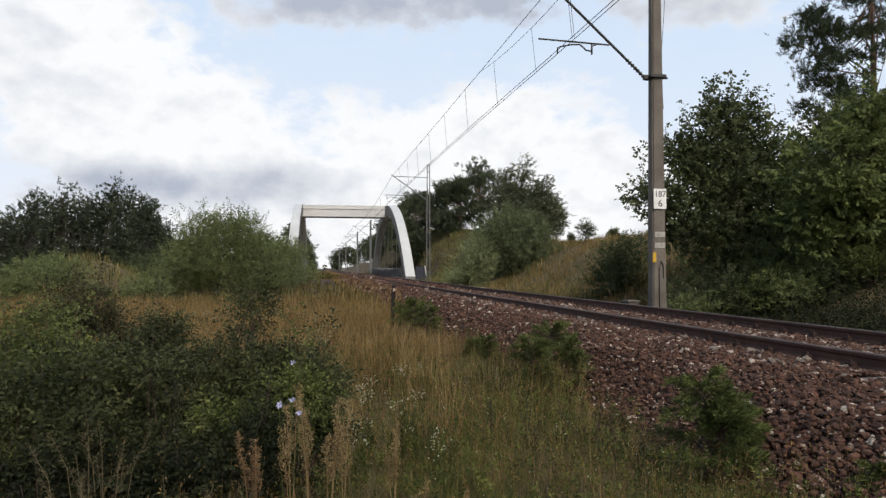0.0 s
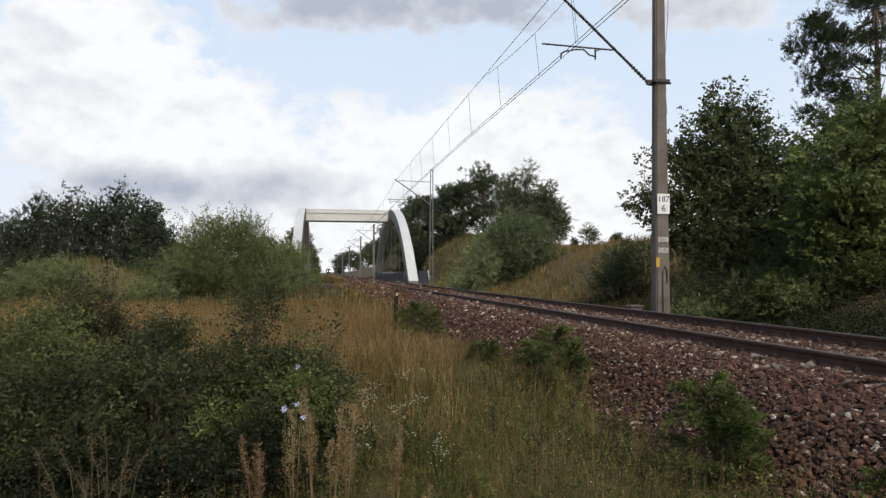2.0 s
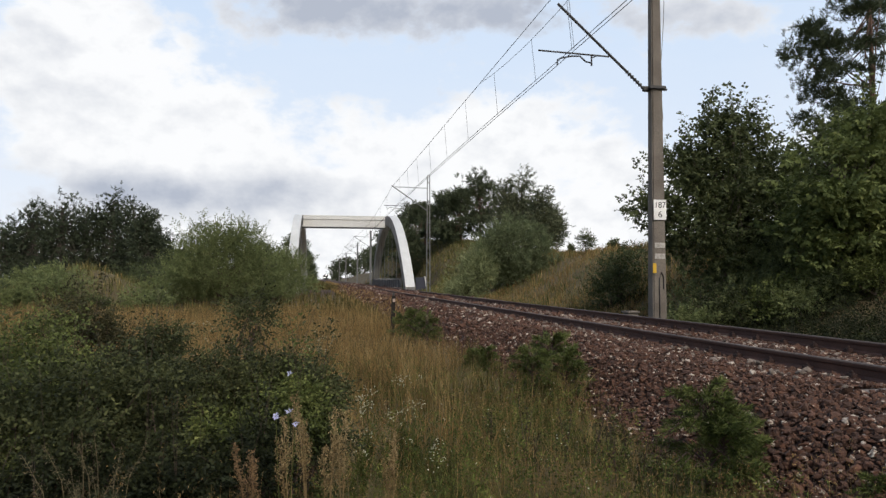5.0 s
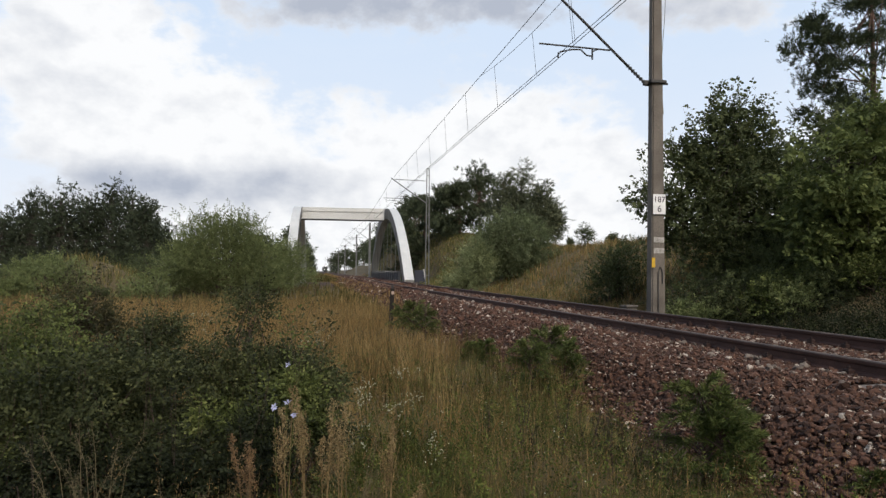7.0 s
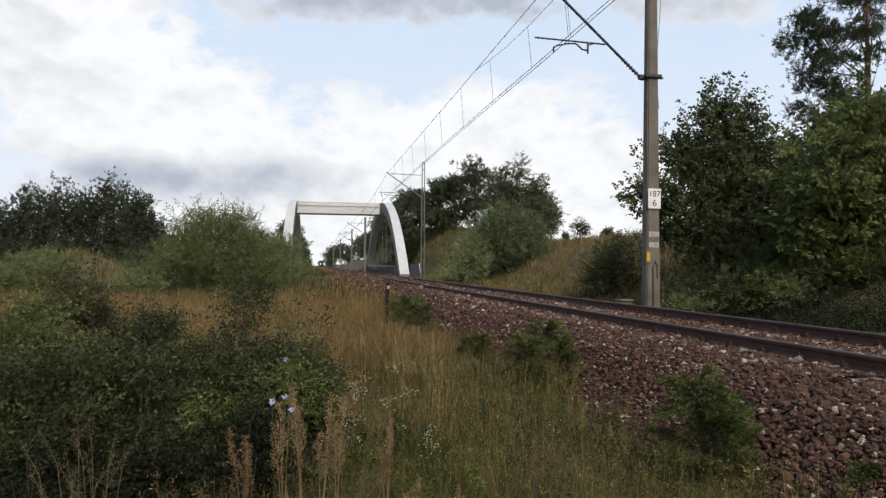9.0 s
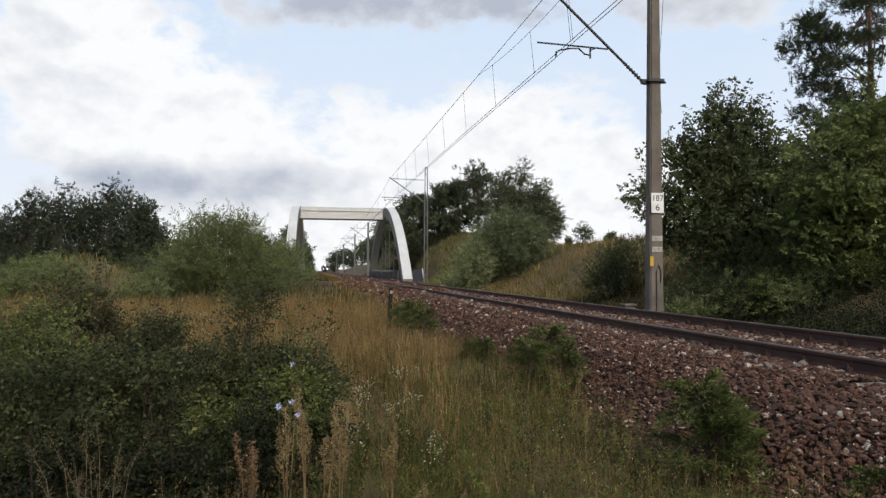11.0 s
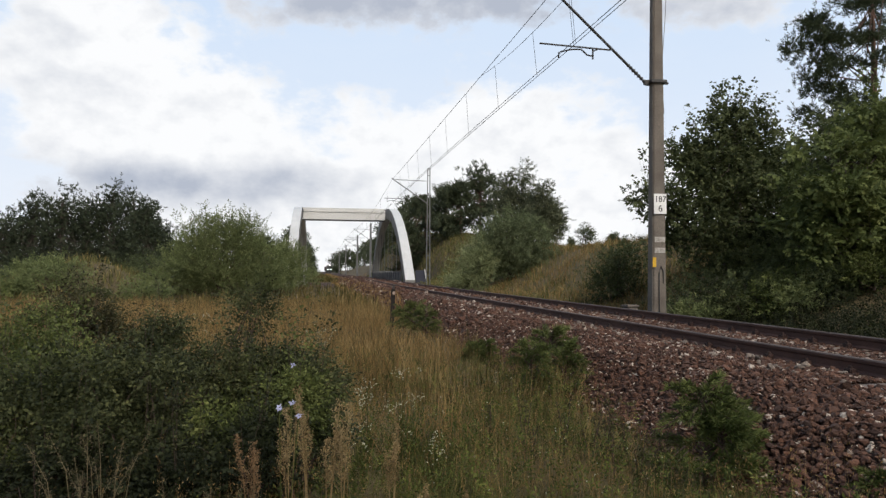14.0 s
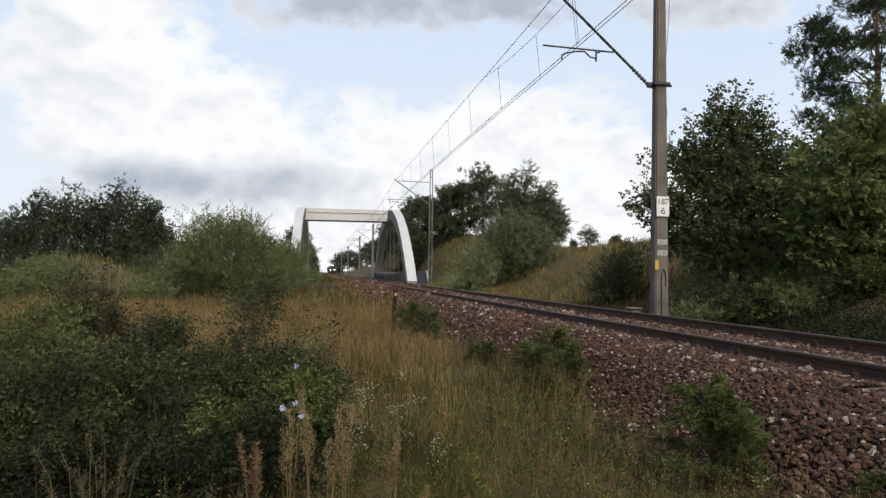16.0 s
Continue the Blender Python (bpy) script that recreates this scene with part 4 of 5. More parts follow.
willow_p = tree("willow_bush", "pale grey-green young willow on the bank", 9.0, 44.2, [(0, 0, 1.1, 1.0, 0.9, 1.0), (0.5, 0, 2.0, 0.8, 0.8, 0.9), (1.0, 0.2, 2.6, 0.7, 0.7, 0.7), (-0.6, 0, 0.7, 0.7, 0.7, 0.6)],
                (2.4, 0.05), M_WILLOW_PALE, M_TWIG, 14000, 20, 0.32, 7, 0.36, 0.16, 0.055, 0.1, 12, "bush", stems=10, shoots=8)
swaying(willow_p, 0.25, 0.9)

for i, (x, y, s) in enumerate([(8.94, 16.35, 0.8), (10.79, 16.44, 1.15), (11.26, 15.86, 1.0), (12.93, 16.59, 0.8), (13.58, 15.98, 0.7), (14.25, 15.36, 0.9), (11.41, 15.33, 0.9), (12.35, 15.17, 0.8), (12.91, 14.57, 0.9), (12.78, 17.63, 1.4), (14.38, 17.87, 1.5), (15.10, 17.24, 1.5), (12.47, 18.19, 1.5), (10.48, 18.52, 1.3)]):
    tree("shrub", "low dark shrub under the maples", x, y, [(0, 0, 0.5 * s, 0.75 * s, 0.6 * s, 0.5 * s), (0.4 * s, 0, 0.85 * s, 0.45 * s, 0.4 * s, 0.35 * s), (-0.45 * s, 0, 0.6 * s, 0.4 * s, 0.4 * s, 0.4 * s)], (0.8 * s, 0.03), (M_WILLOW, M_MAPLE, M_ROSE_LIGHT)[i % 3], M_TWIG, 3200, 26, 0.15 * s, 6, 0.18, 0.08, 0.04, 0.1, 700 + i, "shrub", "shrubs under the maples", stems=7)
for x, y, h in [(-38.25, 102.73, 2.9), (-40.05, 95.94, 2.6), (24.74, 58.72, 1.2), (24.38, 71.96, 1.3)]:
    root = thing("fence_post", pose(x, y, float(land(x, y)) - 0.05), "thin weathered grey fence post in the field", "post", "fence posts in the fields")
    bm = bmesh.new()
    sweep(bm, [[(-w, -w, z), (w, -w, z), (w, w, z), (-w, w, z)] for z, w in ((0, 0.09), (h * 0.97, 0.07), (h, 0.03))])
    part("stake", bm, M_CONC, root)

# scots pine and wood on the bank
def pine_lobes(h, spread, n, g, low=0.35):
    rows = []
    for i in range(n):
        t = low + (1 - low) * (i + 0.5) / n
        a, rr = g.uniform(0, 6.28), spread * (1.05 - 0.75 * t) * g.uniform(0.5, 1.2)
        rows.append((math.cos(a) * rr, math.sin(a) * rr, h * t, spread * g.uniform(0.35, 0.6), spread * g.uniform(0.35, 0.6), spread * g.uniform(0.16, 0.28)))
    rows.append((0, 0, h * 0.98, spread * 0.35, spread * 0.35, spread * 0.25))
    return rows


gp = np.random.default_rng(21)
PINE_TIERS = [(-2.8, 7.3, 0.8), (-2.3, 7.0, 0.7), (-2.5, 7.7, 0.6), (-1.9, 7.4, 0.7), (-1.5, 8.0, 0.8), (-0.9, 6.2, 0.7), (-1.6, 6.1, 0.8), (-0.2, 4.6, 0.8), (-1.6, 4.9, 0.7), (-2.2, 8.3, 0.85), (-1.2, 7.3, 0.9), (-1.8, 6.8, 0.8), (-2.2, 5.8, 0.7), (-1.9, 5.5, 0.8), (-1.0, 5.3, 0.9), (-2.0, 4.5, 0.7), (-1.3, 4.2, 0.8), (-0.5, 9.2, 0.8),
              (-1.3, 9.2, 1.0), (0.8, 8.0, 1.1), (1.6, 6.2, 1.2), (2.2, 4.6, 1.1), (0, 10.0, 1.1), (1.0, 9.3, 1.1), (-0.6, 3.4, 0.8)]
tree("pine_tree", "tall dark pine with a bare reddish trunk", 21.72, 24.75, [(dx, gp.uniform(-1.2, 1.2), dz + gp.uniform(-0.2, 0.2), r, r, 0.55 * r) for dx, dz, r in PINE_TIERS], (10.2, 0.17), M_PINE, M_PINEBARK, 46000, 11, 0.22, 9, 0.13, 0.15, 0.034, 0.0, 22, flat=0.5, upward=0.8, start=0.3, skip=9, level=0.0)
for i, (x, y, h, s) in enumerate([(11.36, 97.46, 8.2, 3.0), (14.54, 103.01, 6.5, 3.2), (16.50, 96.60, 6.2, 3.0), (17.47, 90.36, 6.8, 2.7), (20.25, 90.90, 8.6, 3.4), (12.18, 117.60, 4.1, 3.2), (15.40, 121.12, 6.4, 3.4)]):
    tree("pine_tree", "dark pine of the small wood above the bank", x, y, pine_lobes(h, s, 13, gp, 0.06), (h * 0.97, 0.19), M_WOOD, M_PINEBARK, 11000, 9, 0.45, 9, 0.36, 0.40, 0.10, 0.0, 30 + i, group="pines above the bank", flat=0.5, upward=0.7, level=0.3)
for i, (x, y, h) in enumerate([(21.16, 81.63, 8.1), (23.30, 81.27, 9.1), (24.10, 77.08, 7.2), (25.81, 78.82, 5.6)]):
    tree("poplar_tree", "grey-green poplar with loose upright branches above the bank", x, y, [(0, 0, h * 0.55, 1.5, 1.5, h * 0.32), (0.3, 0, h * 0.8, 0.9, 0.9, h * 0.2), (-0.5, 0, h * 0.35, 1.5, 1.3, h * 0.2), (0.7, 0, h * 0.5, 1.2, 1.2, h * 0.22)],
         (h * 0.9, 0.14), M_POPLAR, M_BARK, 9000, 9, 0.42, 5, 0.4, 0.22, 0.12, 0.2, 50 + i, group="poplars above the bank", shoots=9)
for i, (x, y, s) in enumerate([(17.15, 44.78, 1.0), (18.61, 43.52, 0.55), (20.70, 57.37, 0.5)]):
    tree("shrub", "small green shrub on the crest of the bank", x, y, [(0, 0, 0.7 * s, 0.7 * s, 0.6 * s, 0.6 * s), (0, 0, 1.25 * s, 0.4 * s, 0.4 * s, 0.5 * s)], (1.2 * s, 0.03), M_MAPLE, M_TWIG, 1600, 30, 0.13 * s, 4, 0.16, 0.12, 0.05, 0.0, 60 + i, "shrub", "shrubs on the crest", stems=6)

# far trees along the line
for i, (px_x, px_y, h, s) in enumerate([(5.66, 303.23, 8.9, 4.0), (8.78, 287.50, 8.6, 4.6), (11.93, 292.04, 5.3, 4.4), (13.67, 251.19, 6.8, 4.5), (13.98, 210.58, 6.4, 4.2), (13.35, 170.13, 4.7, 4.0), (13.57, 149.82, 5.1, 3.8), (5.25, 424.97, 9.6, 5), (-4.80, 152.90, 6.5, 2.2), (-5.88, 178.42, 10.0, 2.6), (-5.21, 244.22, 6.0, 2.2), (-6.04, 142.96, 9.5, 3.0), (13.29, 134.66, 5.4, 4.0), (11.14, 135.02, 4.2, 3.6)]):
    tree("pine_tree", "dark pine beside the far line", px_x, px_y, pine_lobes(h, s * 0.75, 8, gp, 0.15), (h * 0.95, 0.2), M_WOOD, M_BARK, 3600, 6, 0.65, 6, 0.6, 0.6, 0.2, 0.0, 80 + i, group="trees along the far line", flat=0.6)

# dark wood beyond the field
for i, (x, y, h, w) in enumerate([(-57.84, 129.33, 13, 4.0), (-50.27, 121.98, 11.8, 3.8), (-45.34, 119.13, 15.6, 3.5), (-39.48, 114.09, 15.4, 3.6), (-37.79, 119.89, 14.8, 3.2), (-33.52, 119.18, 17.6, 3.2), (-29.57, 114.46, 15.0, 2.9), (-26.33, 109.86, 13.6, 2.5), (-26.48, 118.00, 10.6, 2.2), (-26.97, 131.26, 6.8, 2.8), (-23.03, 125.53, 6.2, 3.0), (-10.80, 115.37, 7.6, 3.0), (-9.34, 125.26, 7.2, 3.0), (-63.59, 132.33, 12, 4.2), (-59.96, 149.97, 10, 5.5), (-53.37, 148.86, 11, 5.5), (-46.79, 147.76, 11, 5.5), (-39.62, 144.53, 11, 5.5), (-33.00, 139.37, 9, 4.5)]):
    tree("broadleaf_tree", "dark green tree of the wood beyond the field", x, y, [(0, 0, h * 0.42, w, w * 0.9, h * 0.36), (w * 0.3, 0, h * 0.7, w * 0.6, w * 0.6, h * 0.24), (-w * 0.4, 0, h * 0.6, w * 0.55, w * 0.55, h * 0.25), (0.4, -0.5, h * 0.18, w * 0.95, w * 0.8, h * 0.16)],
         (h * 0.85, 0.2), M_FARWOOD, M_BARK, 11500 if y < 132 else 4500, 10, 0.42, 5, 0.38, 0.29, 0.19, 0.2, 110 + i, group="trees beyond the field")
tree("willow_bush", "rounded grey-green bush before the wood", -24.58, 85.23, [(0, 0, 2.6, 3.0, 2.6, 2.6), (-1.8, 0, 1.4, 2.4, 2.0, 1.6), (2.0, 0, 1.6, 2.6, 2, 1.8)], (3, 0.08), M_POPLAR, M_TWIG, 12000, 8, 0.45, 5, 0.4, 0.22, 0.12, 0.2, 130, "bush", stems=10)
# willows and bushes of the meadow
willow_l = tree("willow_bush", "large feathery grey-green willow bush in the meadow", -5.54, 41.49, [(0, 0, 2.2, 2.5, 2.2, 1.9), (-1.0, 0, 3.4, 1.5, 1.4, 1.2), (0.9, 0, 3.5, 1.2, 1.1, 1.0), (-1.9, 0, 1.5, 1.4, 1.4, 1.3), (1.6, 0, 1.6, 1.5, 1.4, 1.3)],
                (3.6, 0.06), M_WILLOW, M_TWIG, 42000, 20, 0.42, 7, 0.42, 0.16, 0.052, 0.0, 140, "bush", stems=18, shoots=26, upward=0.8)
swaying(willow_l, 0.5, 0.2)
willow_m = tree("willow_bush", "yellowish green willow bush in the meadow", -3.19, 45.15, [(0, 0, 1.6, 1.9, 1.7, 1.4), (0.6, 0, 2.5, 1.1, 1.0, 0.9), (-1.2, 0, 1.4, 1.4, 1.2, 1.0)], (2.6, 0.05), M_WILLOW, M_TWIG, 22000, 20, 0.38, 7, 0.40, 0.15, 0.05, 0.0, 141, "bush", stems=14, shoots=14, upward=0.8)
swaying(willow_m, 0.4, 0.5)
for i, (x, y, s, mt) in enumerate([(-13.64, 38.79, 1.0, M_WILLOW), (-10.79, 35.27, 0.35, M_MAPLE), (-8.88, 41.03, 0.9, M_WILLOW), (-8.56, 34.89, 0.6, M_WILLOW), (-10.29, 48.36, 1.35, M_MAPLE), (-8.62, 46.06, 1.2, M_WILLOW), (-13.29, 54.95, 1.5, M_MAPLE), (-11.36, 60.71, 1.9, M_MAPLE), (-15.30, 41.09, 0.7, M_WILLOW), (-26.55, 65.28, 1.0, M_MAPLE), (-26.52, 60.21, 1.2, M_MAPLE), (-2.13, 59.17, 1.0, M_WILLOW), (-2.56, 81.54, 0.7, M_WILLOW), (-15.04, 36.99, 0.5, M_WILLOW)]):
    tree("shrub", "green shrub in the meadow", x, y, [(0, 0, 0.8 * s, 1.6 * s, 1.3 * s, 0.85 * s), (0.7 * s, 0, 1.2 * s, 0.9 * s, 0.9 * s, 0.6 * s), (-0.8 * s, 0, 0.9 * s, 1.0 * s, 0.9 * s, 0.6 * s)], (1.4 * s, 0.04), mt, M_TWIG, 3800, 16, 0.26 * s, 5, 0.28, 0.13, 0.06, 0.1, 150 + i, "shrub", "shrubs of the meadow", stems=8)

# wild roses in front
def rose(px_x, px_y, lobes, leaves, seed, label, mt=M_ROSE, shoots=14):
    return tree("rose_bush", label, px_x, px_y, lobes, (1.0, 0.012), mt, M_TWIG, leaves, 28, 0.070, 7, 0.11, 0.030, 0.0155, 0.15, seed, "bush", "wild roses in front", stems=26, shoots=shoots, flat=0.55, level=0.45)


roses = [rose(-0.90, 4.82, [(0, 0, 0.62, 0.75, 0.6, 0.55), (-0.5, 0.1, 0.8, 0.5, 0.5, 0.45), (0.5, 0, 0.7, 0.45, 0.4, 0.45), (0, 0.1, 1.0, 0.4, 0.4, 0.3)], 22000, 201, "dense dark green wild rose bush in the tall grass"),
         rose(-1.52, 4.51, [(0, 0, 0.6, 0.65, 0.55, 0.55), (-0.4, 0, 0.85, 0.4, 0.4, 0.35), (0.3, 0, 0.9, 0.45, 0.4, 0.35)], 18000, 202, "dense dark green wild rose bush in the tall grass"),
         rose(-0.34, 5.02, [(0, 0, 0.5, 0.45, 0.45, 0.45), (0.05, 0, 0.85, 0.3, 0.3, 0.25)], 12000, 203, "dense dark green wild rose bush in the tall grass"),
         # low brambles added with the shadow under the bushes in their leaf colour
         rose(-1.56, 3.91, [(0, 0, 0.4, 0.5, 0.4, 0.4), (0.3, -0.1, 0.5, 0.4, 0.3, 0.35)], 11000, 204, "low green bramble in the grass, leaves darkened as bush shade", M_SHADE_LEAF),
         rose(-1.23, 3.15, [(0, 0, 0.3, 0.45, 0.3, 0.28), (0.35, 0, 0.22, 0.4, 0.25, 0.22)], 11000, 211, "low green bramble in the grass, leaves darkened as bush shade", M_SHADE_LEAF, 0),
         rose(-0.88, 3.60, [(0, 0, 0.3, 0.5, 0.3, 0.3)], 9000, 212, "low green bramble in the grass, leaves darkened as bush shade", M_SHADE_LEAF, 0),
         rose(-2.05, 6.85, [(0, 0, 0.9, 0.5, 0.4, 0.4), (0.05, 0, 1.38, 0.32, 0.3, 0.22), (-0.25, 0, 1.15, 0.3, 0.25, 0.28)], 12000, 205, "dark wild rose with arching reddish shoots", M_ROSE_RED),
         rose(-0.72, 6.05, [(0, 0, 0.8, 0.2, 0.2, 0.45), (0.1, 0, 1.32, 0.11, 0.11, 0.25)], 3200, 206, "slender dark wild rose with upright shoots", M_ROSE, 3),
         rose(-1.39, 6.25, [(0, 0, 0.7, 0.55, 0.5, 0.5), (0, 0, 1.08, 0.42, 0.35, 0.24)], 14000, 213, "dense dark green wild rose bush in the tall grass"),
         rose(-2.28, 5.90, [(0, 0, 0.8, 0.48, 0.4, 0.4), (0, 0, 1.12, 0.3, 0.3, 0.2)], 10000, 214, "light green wild rose bush in the tall grass", M_ROSE_LIGHT),
         rose(-2.55, 5.35, [(0, 0, 0.6, 0.5, 0.45, 0.5)], 9000, 215, "dense dark green wild rose bush in the tall grass"),
         rose(-0.48, 4.68, [(0, 0, 0.62, 0.34, 0.3, 0.35), (0.15, 0, 0.85, 0.3, 0.25, 0.24)], 13000, 207, "light green wild rose bush in the tall grass", M_ROSE_LIGHT),
         rose(-0.26, 4.96, [(0, 0, 0.75, 0.32, 0.3, 0.35), (0.1, 0, 0.95, 0.2, 0.2, 0.2)], 8000, 208, "dense dark green wild rose bush in the tall grass"),
         # low rose in the same darkened leaf colour, standing for bush shadow
         rose(-0.74, 4.18, [(0, 0, 0.45, 0.5, 0.3, 0.3), (0.25, 0, 0.55, 0.3, 0.25, 0.22)], 12000, 209, "low green wild rose in the grass, leaves darkened as bush shade", M_SHADE_LEAF),
         rose(-1.68, 4.64, [(0, 0, 0.95, 0.3, 0.3, 0.3), (0, 0, 0.7, 0.4, 0.35, 0.4)], 8000, 210, "light green wild rose bush in the tall grass", M_ROSE_LIGHT)]
for i, r in enumerate(roses):
    swaying(r, -0.35, 0.3 * i)


# ---- young pines at the foot of the ballast ----
def sapling(x, y, s, seed):
    g = np.random.default_rng(seed)
    root = thing("pine_sapling", pose(x, y, max(float(land(x, y)), -0.9) - 0.02), "young bushy pine growing at the foot of the ballast", "young pine", "young pines by the track")
    pieces, pts, dirs = [tubes([[(0, 0, 0), (0.01, 0, 0.35 * s), (0.0, 0.01, 0.75 * s)]], [[0.02 * s, 0.015 * s, 0.006]], 6)], [], []
    for i in range(54):
        t = g.choice((0.32, 0.5, 0.72, 0.88, 1.0)) + g.uniform(-0.07, 0.06)
        a = g.uniform(0, 6.28)
        l = s * (0.17 + 0.36 * (1 - t) ** 0.8) * g.uniform(0.75, 1.15)
        o = np.array([0, 0, 0.76 * s * t])
        e = o + np.array([math.cos(a) * l, math.sin(a) * l, l * (g.uniform(-0.1, 0.35) + 0.5 * max(t - 0.8, 0) / 0.2)])
        m = (o + e) / 2 + np.array([0, 0, 0.26 * l])
        pieces.append(tubes([[o, m, e]], [[0.008 * s, 0.006 * s, 0.004 * s]], 5))
        for q in np.linspace(0.25, 1.0, 22):
            pts.append(o * (1 - q) ** 2 + 2 * m * q * (1 - q) + e * q * q)
            dirs.append(unit(e - o))
    mass("stem", *pieces[0], M_TWIG, root)
    tagged(mass("branchlet", *join(*pieces[1:]), M_TWIG, root), kind="stuff")
    pts, dirs = np.repeat(np.array(pts), 5, 0), np.repeat(np.array(dirs), 5, 0)
    d = dirs + g.normal(0, 0.5, dirs.shape) + np.array([0, 0, -0.15])
    mass("needles", *sprays(pts, d, 1, 0.0, 0.075 * s ** 0.5, 0.0085, 0.0, -0.15, g), M_SAPLING, root)
    return root


saps = [sapling(x, y, s, 300 + i) for i, (x, y, s) in enumerate([(2.93, 5.09, 1.0), (3.35, 5.22, 0.62), (2.52, 8.40, 0.95), (3.00, 8.52, 0.9), (2.98, 9.03, 1.1), (2.17, 17.08, 1.1), (2.30, 16.04, 1.0), (2.01, 18.12, 1.0), (2.68, 11.52, 0.6), (3.54, 4.07, 0.45), (2.60, 12.14, 0.5), (2.95, 4.88, 0.7)])]


# ---- herbs in front ----
def dock(x, y, h, seed):
    g = np.random.default_rng(seed)
    root = thing("dock_plant", pose(x, y, float(land(x, y)) - 0.02), "dry rust-brown dock with dense seed heads", "weed", "docks in the grass")
    tone = M_DOCK_RED if seed in (402, 403) else M_DOCK
    for i in range(3):
        a, sp = g.uniform(0, 6.28), g.uniform(0.02, 0.10)
        top = np.array([math.cos(a) * sp, math.sin(a) * sp, h * g.uniform(0.78, 1.0)])
        bow = lambda q: top * np.array([q ** 2.2, q ** 2.2, q])
        mass("stalk", *tubes([[bow(q) for q in (0, 0.3, 0.55, 0.8, 1.0)]], [[0.004, 0.0035, 0.003, 0.002, 0.0012]], 5), tone, root)
        pts = []
        for q in np.linspace(0.73, 1.0, 17):
            a2, l2 = g.uniform(0, 6.28), h * (0.035 + 0.32 * (1.0 - q) * (q - 0.40)) * g.uniform(0.5, 1.2)
            out, o = np.array([math.cos(a2), math.sin(a2), 0]), bow(q)
            for u in np.linspace(0, 1, 30):
                pts.append(o + out * l2 * 0.55 * u ** 0.8 + np.array([0, 0, 0.85 * l2 * u ** 1.3]) + g.normal(0, 0.0035 + 0.003 * (1 - u), 3))
        pts = np.array(pts)
        mass("seed_head", *sprays(pts, g.normal(0, 1, pts.shape), 1, 0, 0.009, 0.006, 0, 0.2, g), tone, root)
    lf = np.array([[g.normal(0, 0.02), g.normal(0, 0.02), z] for z in np.linspace(0.05, 0.4 * h, 12)])
    mass("leaf", *sprays(lf, g.normal(0, 1, lf.shape) + np.array([0, 0, 0.4]), 1, 0.0, 0.13, 0.022, 0, 0.1, g), tone, root)
    return root


docks = [dock(x, y, h, 400 + i) for i, (x, y, h) in enumerate([(-0.15, 3.37, 1.06), (0.02, 3.44, 1.03), (-0.31, 3.30, 0.94), (-0.16, 2.97, 0.72), (-0.07, 3.56, 1.0), (0.09, 3.42, 1.04), (0.35, 3.59, 0.84), (0.37, 2.73, 0.74), (0.55, 2.70, 0.70), (0.18, 2.71, 0.70)])]
for i, d in enumerate(docks):
    swaying(d, -0.8, 0.2 * i)


def chicory(x, y, h, heads, seed):
    g = np.random.default_rng(seed)
    root = thing("chicory_plant", pose(x, y, float(land(x, y)) - 0.02), "wiry chicory with pale blue flowers", "wildflower", "chicory in the grass")
    paths = [[(0, 0, 0), (dx * 0.4, 0, z * 0.5), (dx, 0, z)] for dx, z in heads]
    for p in paths:
        mass("stalk", *tubes([p], [[0.004, 0.003, 0.002]], 5), M_GREEN, root)
    for dx, z in heads:
        a = np.arange(14) * 2 * np.pi / 14
        d = np.stack([np.cos(a), np.full(14, -0.45) + 0.2 * np.sin(a), np.sin(a) * 0.8], -1)
        mass("flower", *sprays(np.tile([[dx, 0, z]], (14, 1)), d, 1, 0.002, 0.016, 0.009, 0, 0, g), M_FLOWER, root, "pale blue flower")
    return root


flowers = [chicory(-0.19, 3.83, 1, [(0.02, 1.145)], 450), chicory(-0.18, 3.38, 1, [(-0.03, 0.99), (0.03, 1.01), (0.06, 0.95)], 451)]
for fl in flowers:
    swaying(fl, -1.0)


def white_weed(x, y, h, seed):
    g = np.random.default_rng(seed)
    root = thing("white_weed", pose(x, y, float(land(x, y)) - 0.02), "thin green weed with small white flower heads", "wildflower", "white weeds in the grass")
    paths = []
    for i in range(8):
        top = np.array([g.normal(0, 0.12), g.normal(0, 0.12), h * g.uniform(0.7, 1.05)])
        paths.append([(0, 0, 0), top * np.array([0.3, 0.3, 0.5]), top])
        mass("stalk", *tubes([paths[-1]], [[0.003, 0.0025, 0.0015]], 5), M_GREEN, root)
        pts = np.repeat(np.array([top + g.normal(0, 0.02, 3) for _ in range(6)]), 3, 0)
        tagged(mass("flower_head", *sprays(pts, g.normal(0, 1, pts.shape) + np.array([0, 0, 0.8]), 1, 0, 0.011, 0.007, 0, 0, g), M_BLOOM, root, "small white flower head"), kind="stuff")
    lf = np.array([np.array(p[1]) * q * 2 for p in paths for q in np.linspace(0.1, 0.48, 12)])
    mass("leaves", *sprays(lf, g.normal(0, 1, lf.shape), 3, 0.04, 0.05, 0.014, 0.8, 0.2, g), M_GREEN, root)
    return root


weeds = [white_weed(x, y, h, 470 + i) for i, (x, y, h) in enumerate([(0.39, 6.22, 0.72), (0.54, 5.99, 0.68), (0.71, 6.37, 0.78), (0.77, 6.06, 0.66), (0.28, 5.63, 0.5), (0.83, 5.34, 0.42), (-0.01, 9.63, 0.85), (-0.21, 10.17, 0.85), (-1.53, 8.87, 1.1), (-2.09, 9.98, 1.15)])]


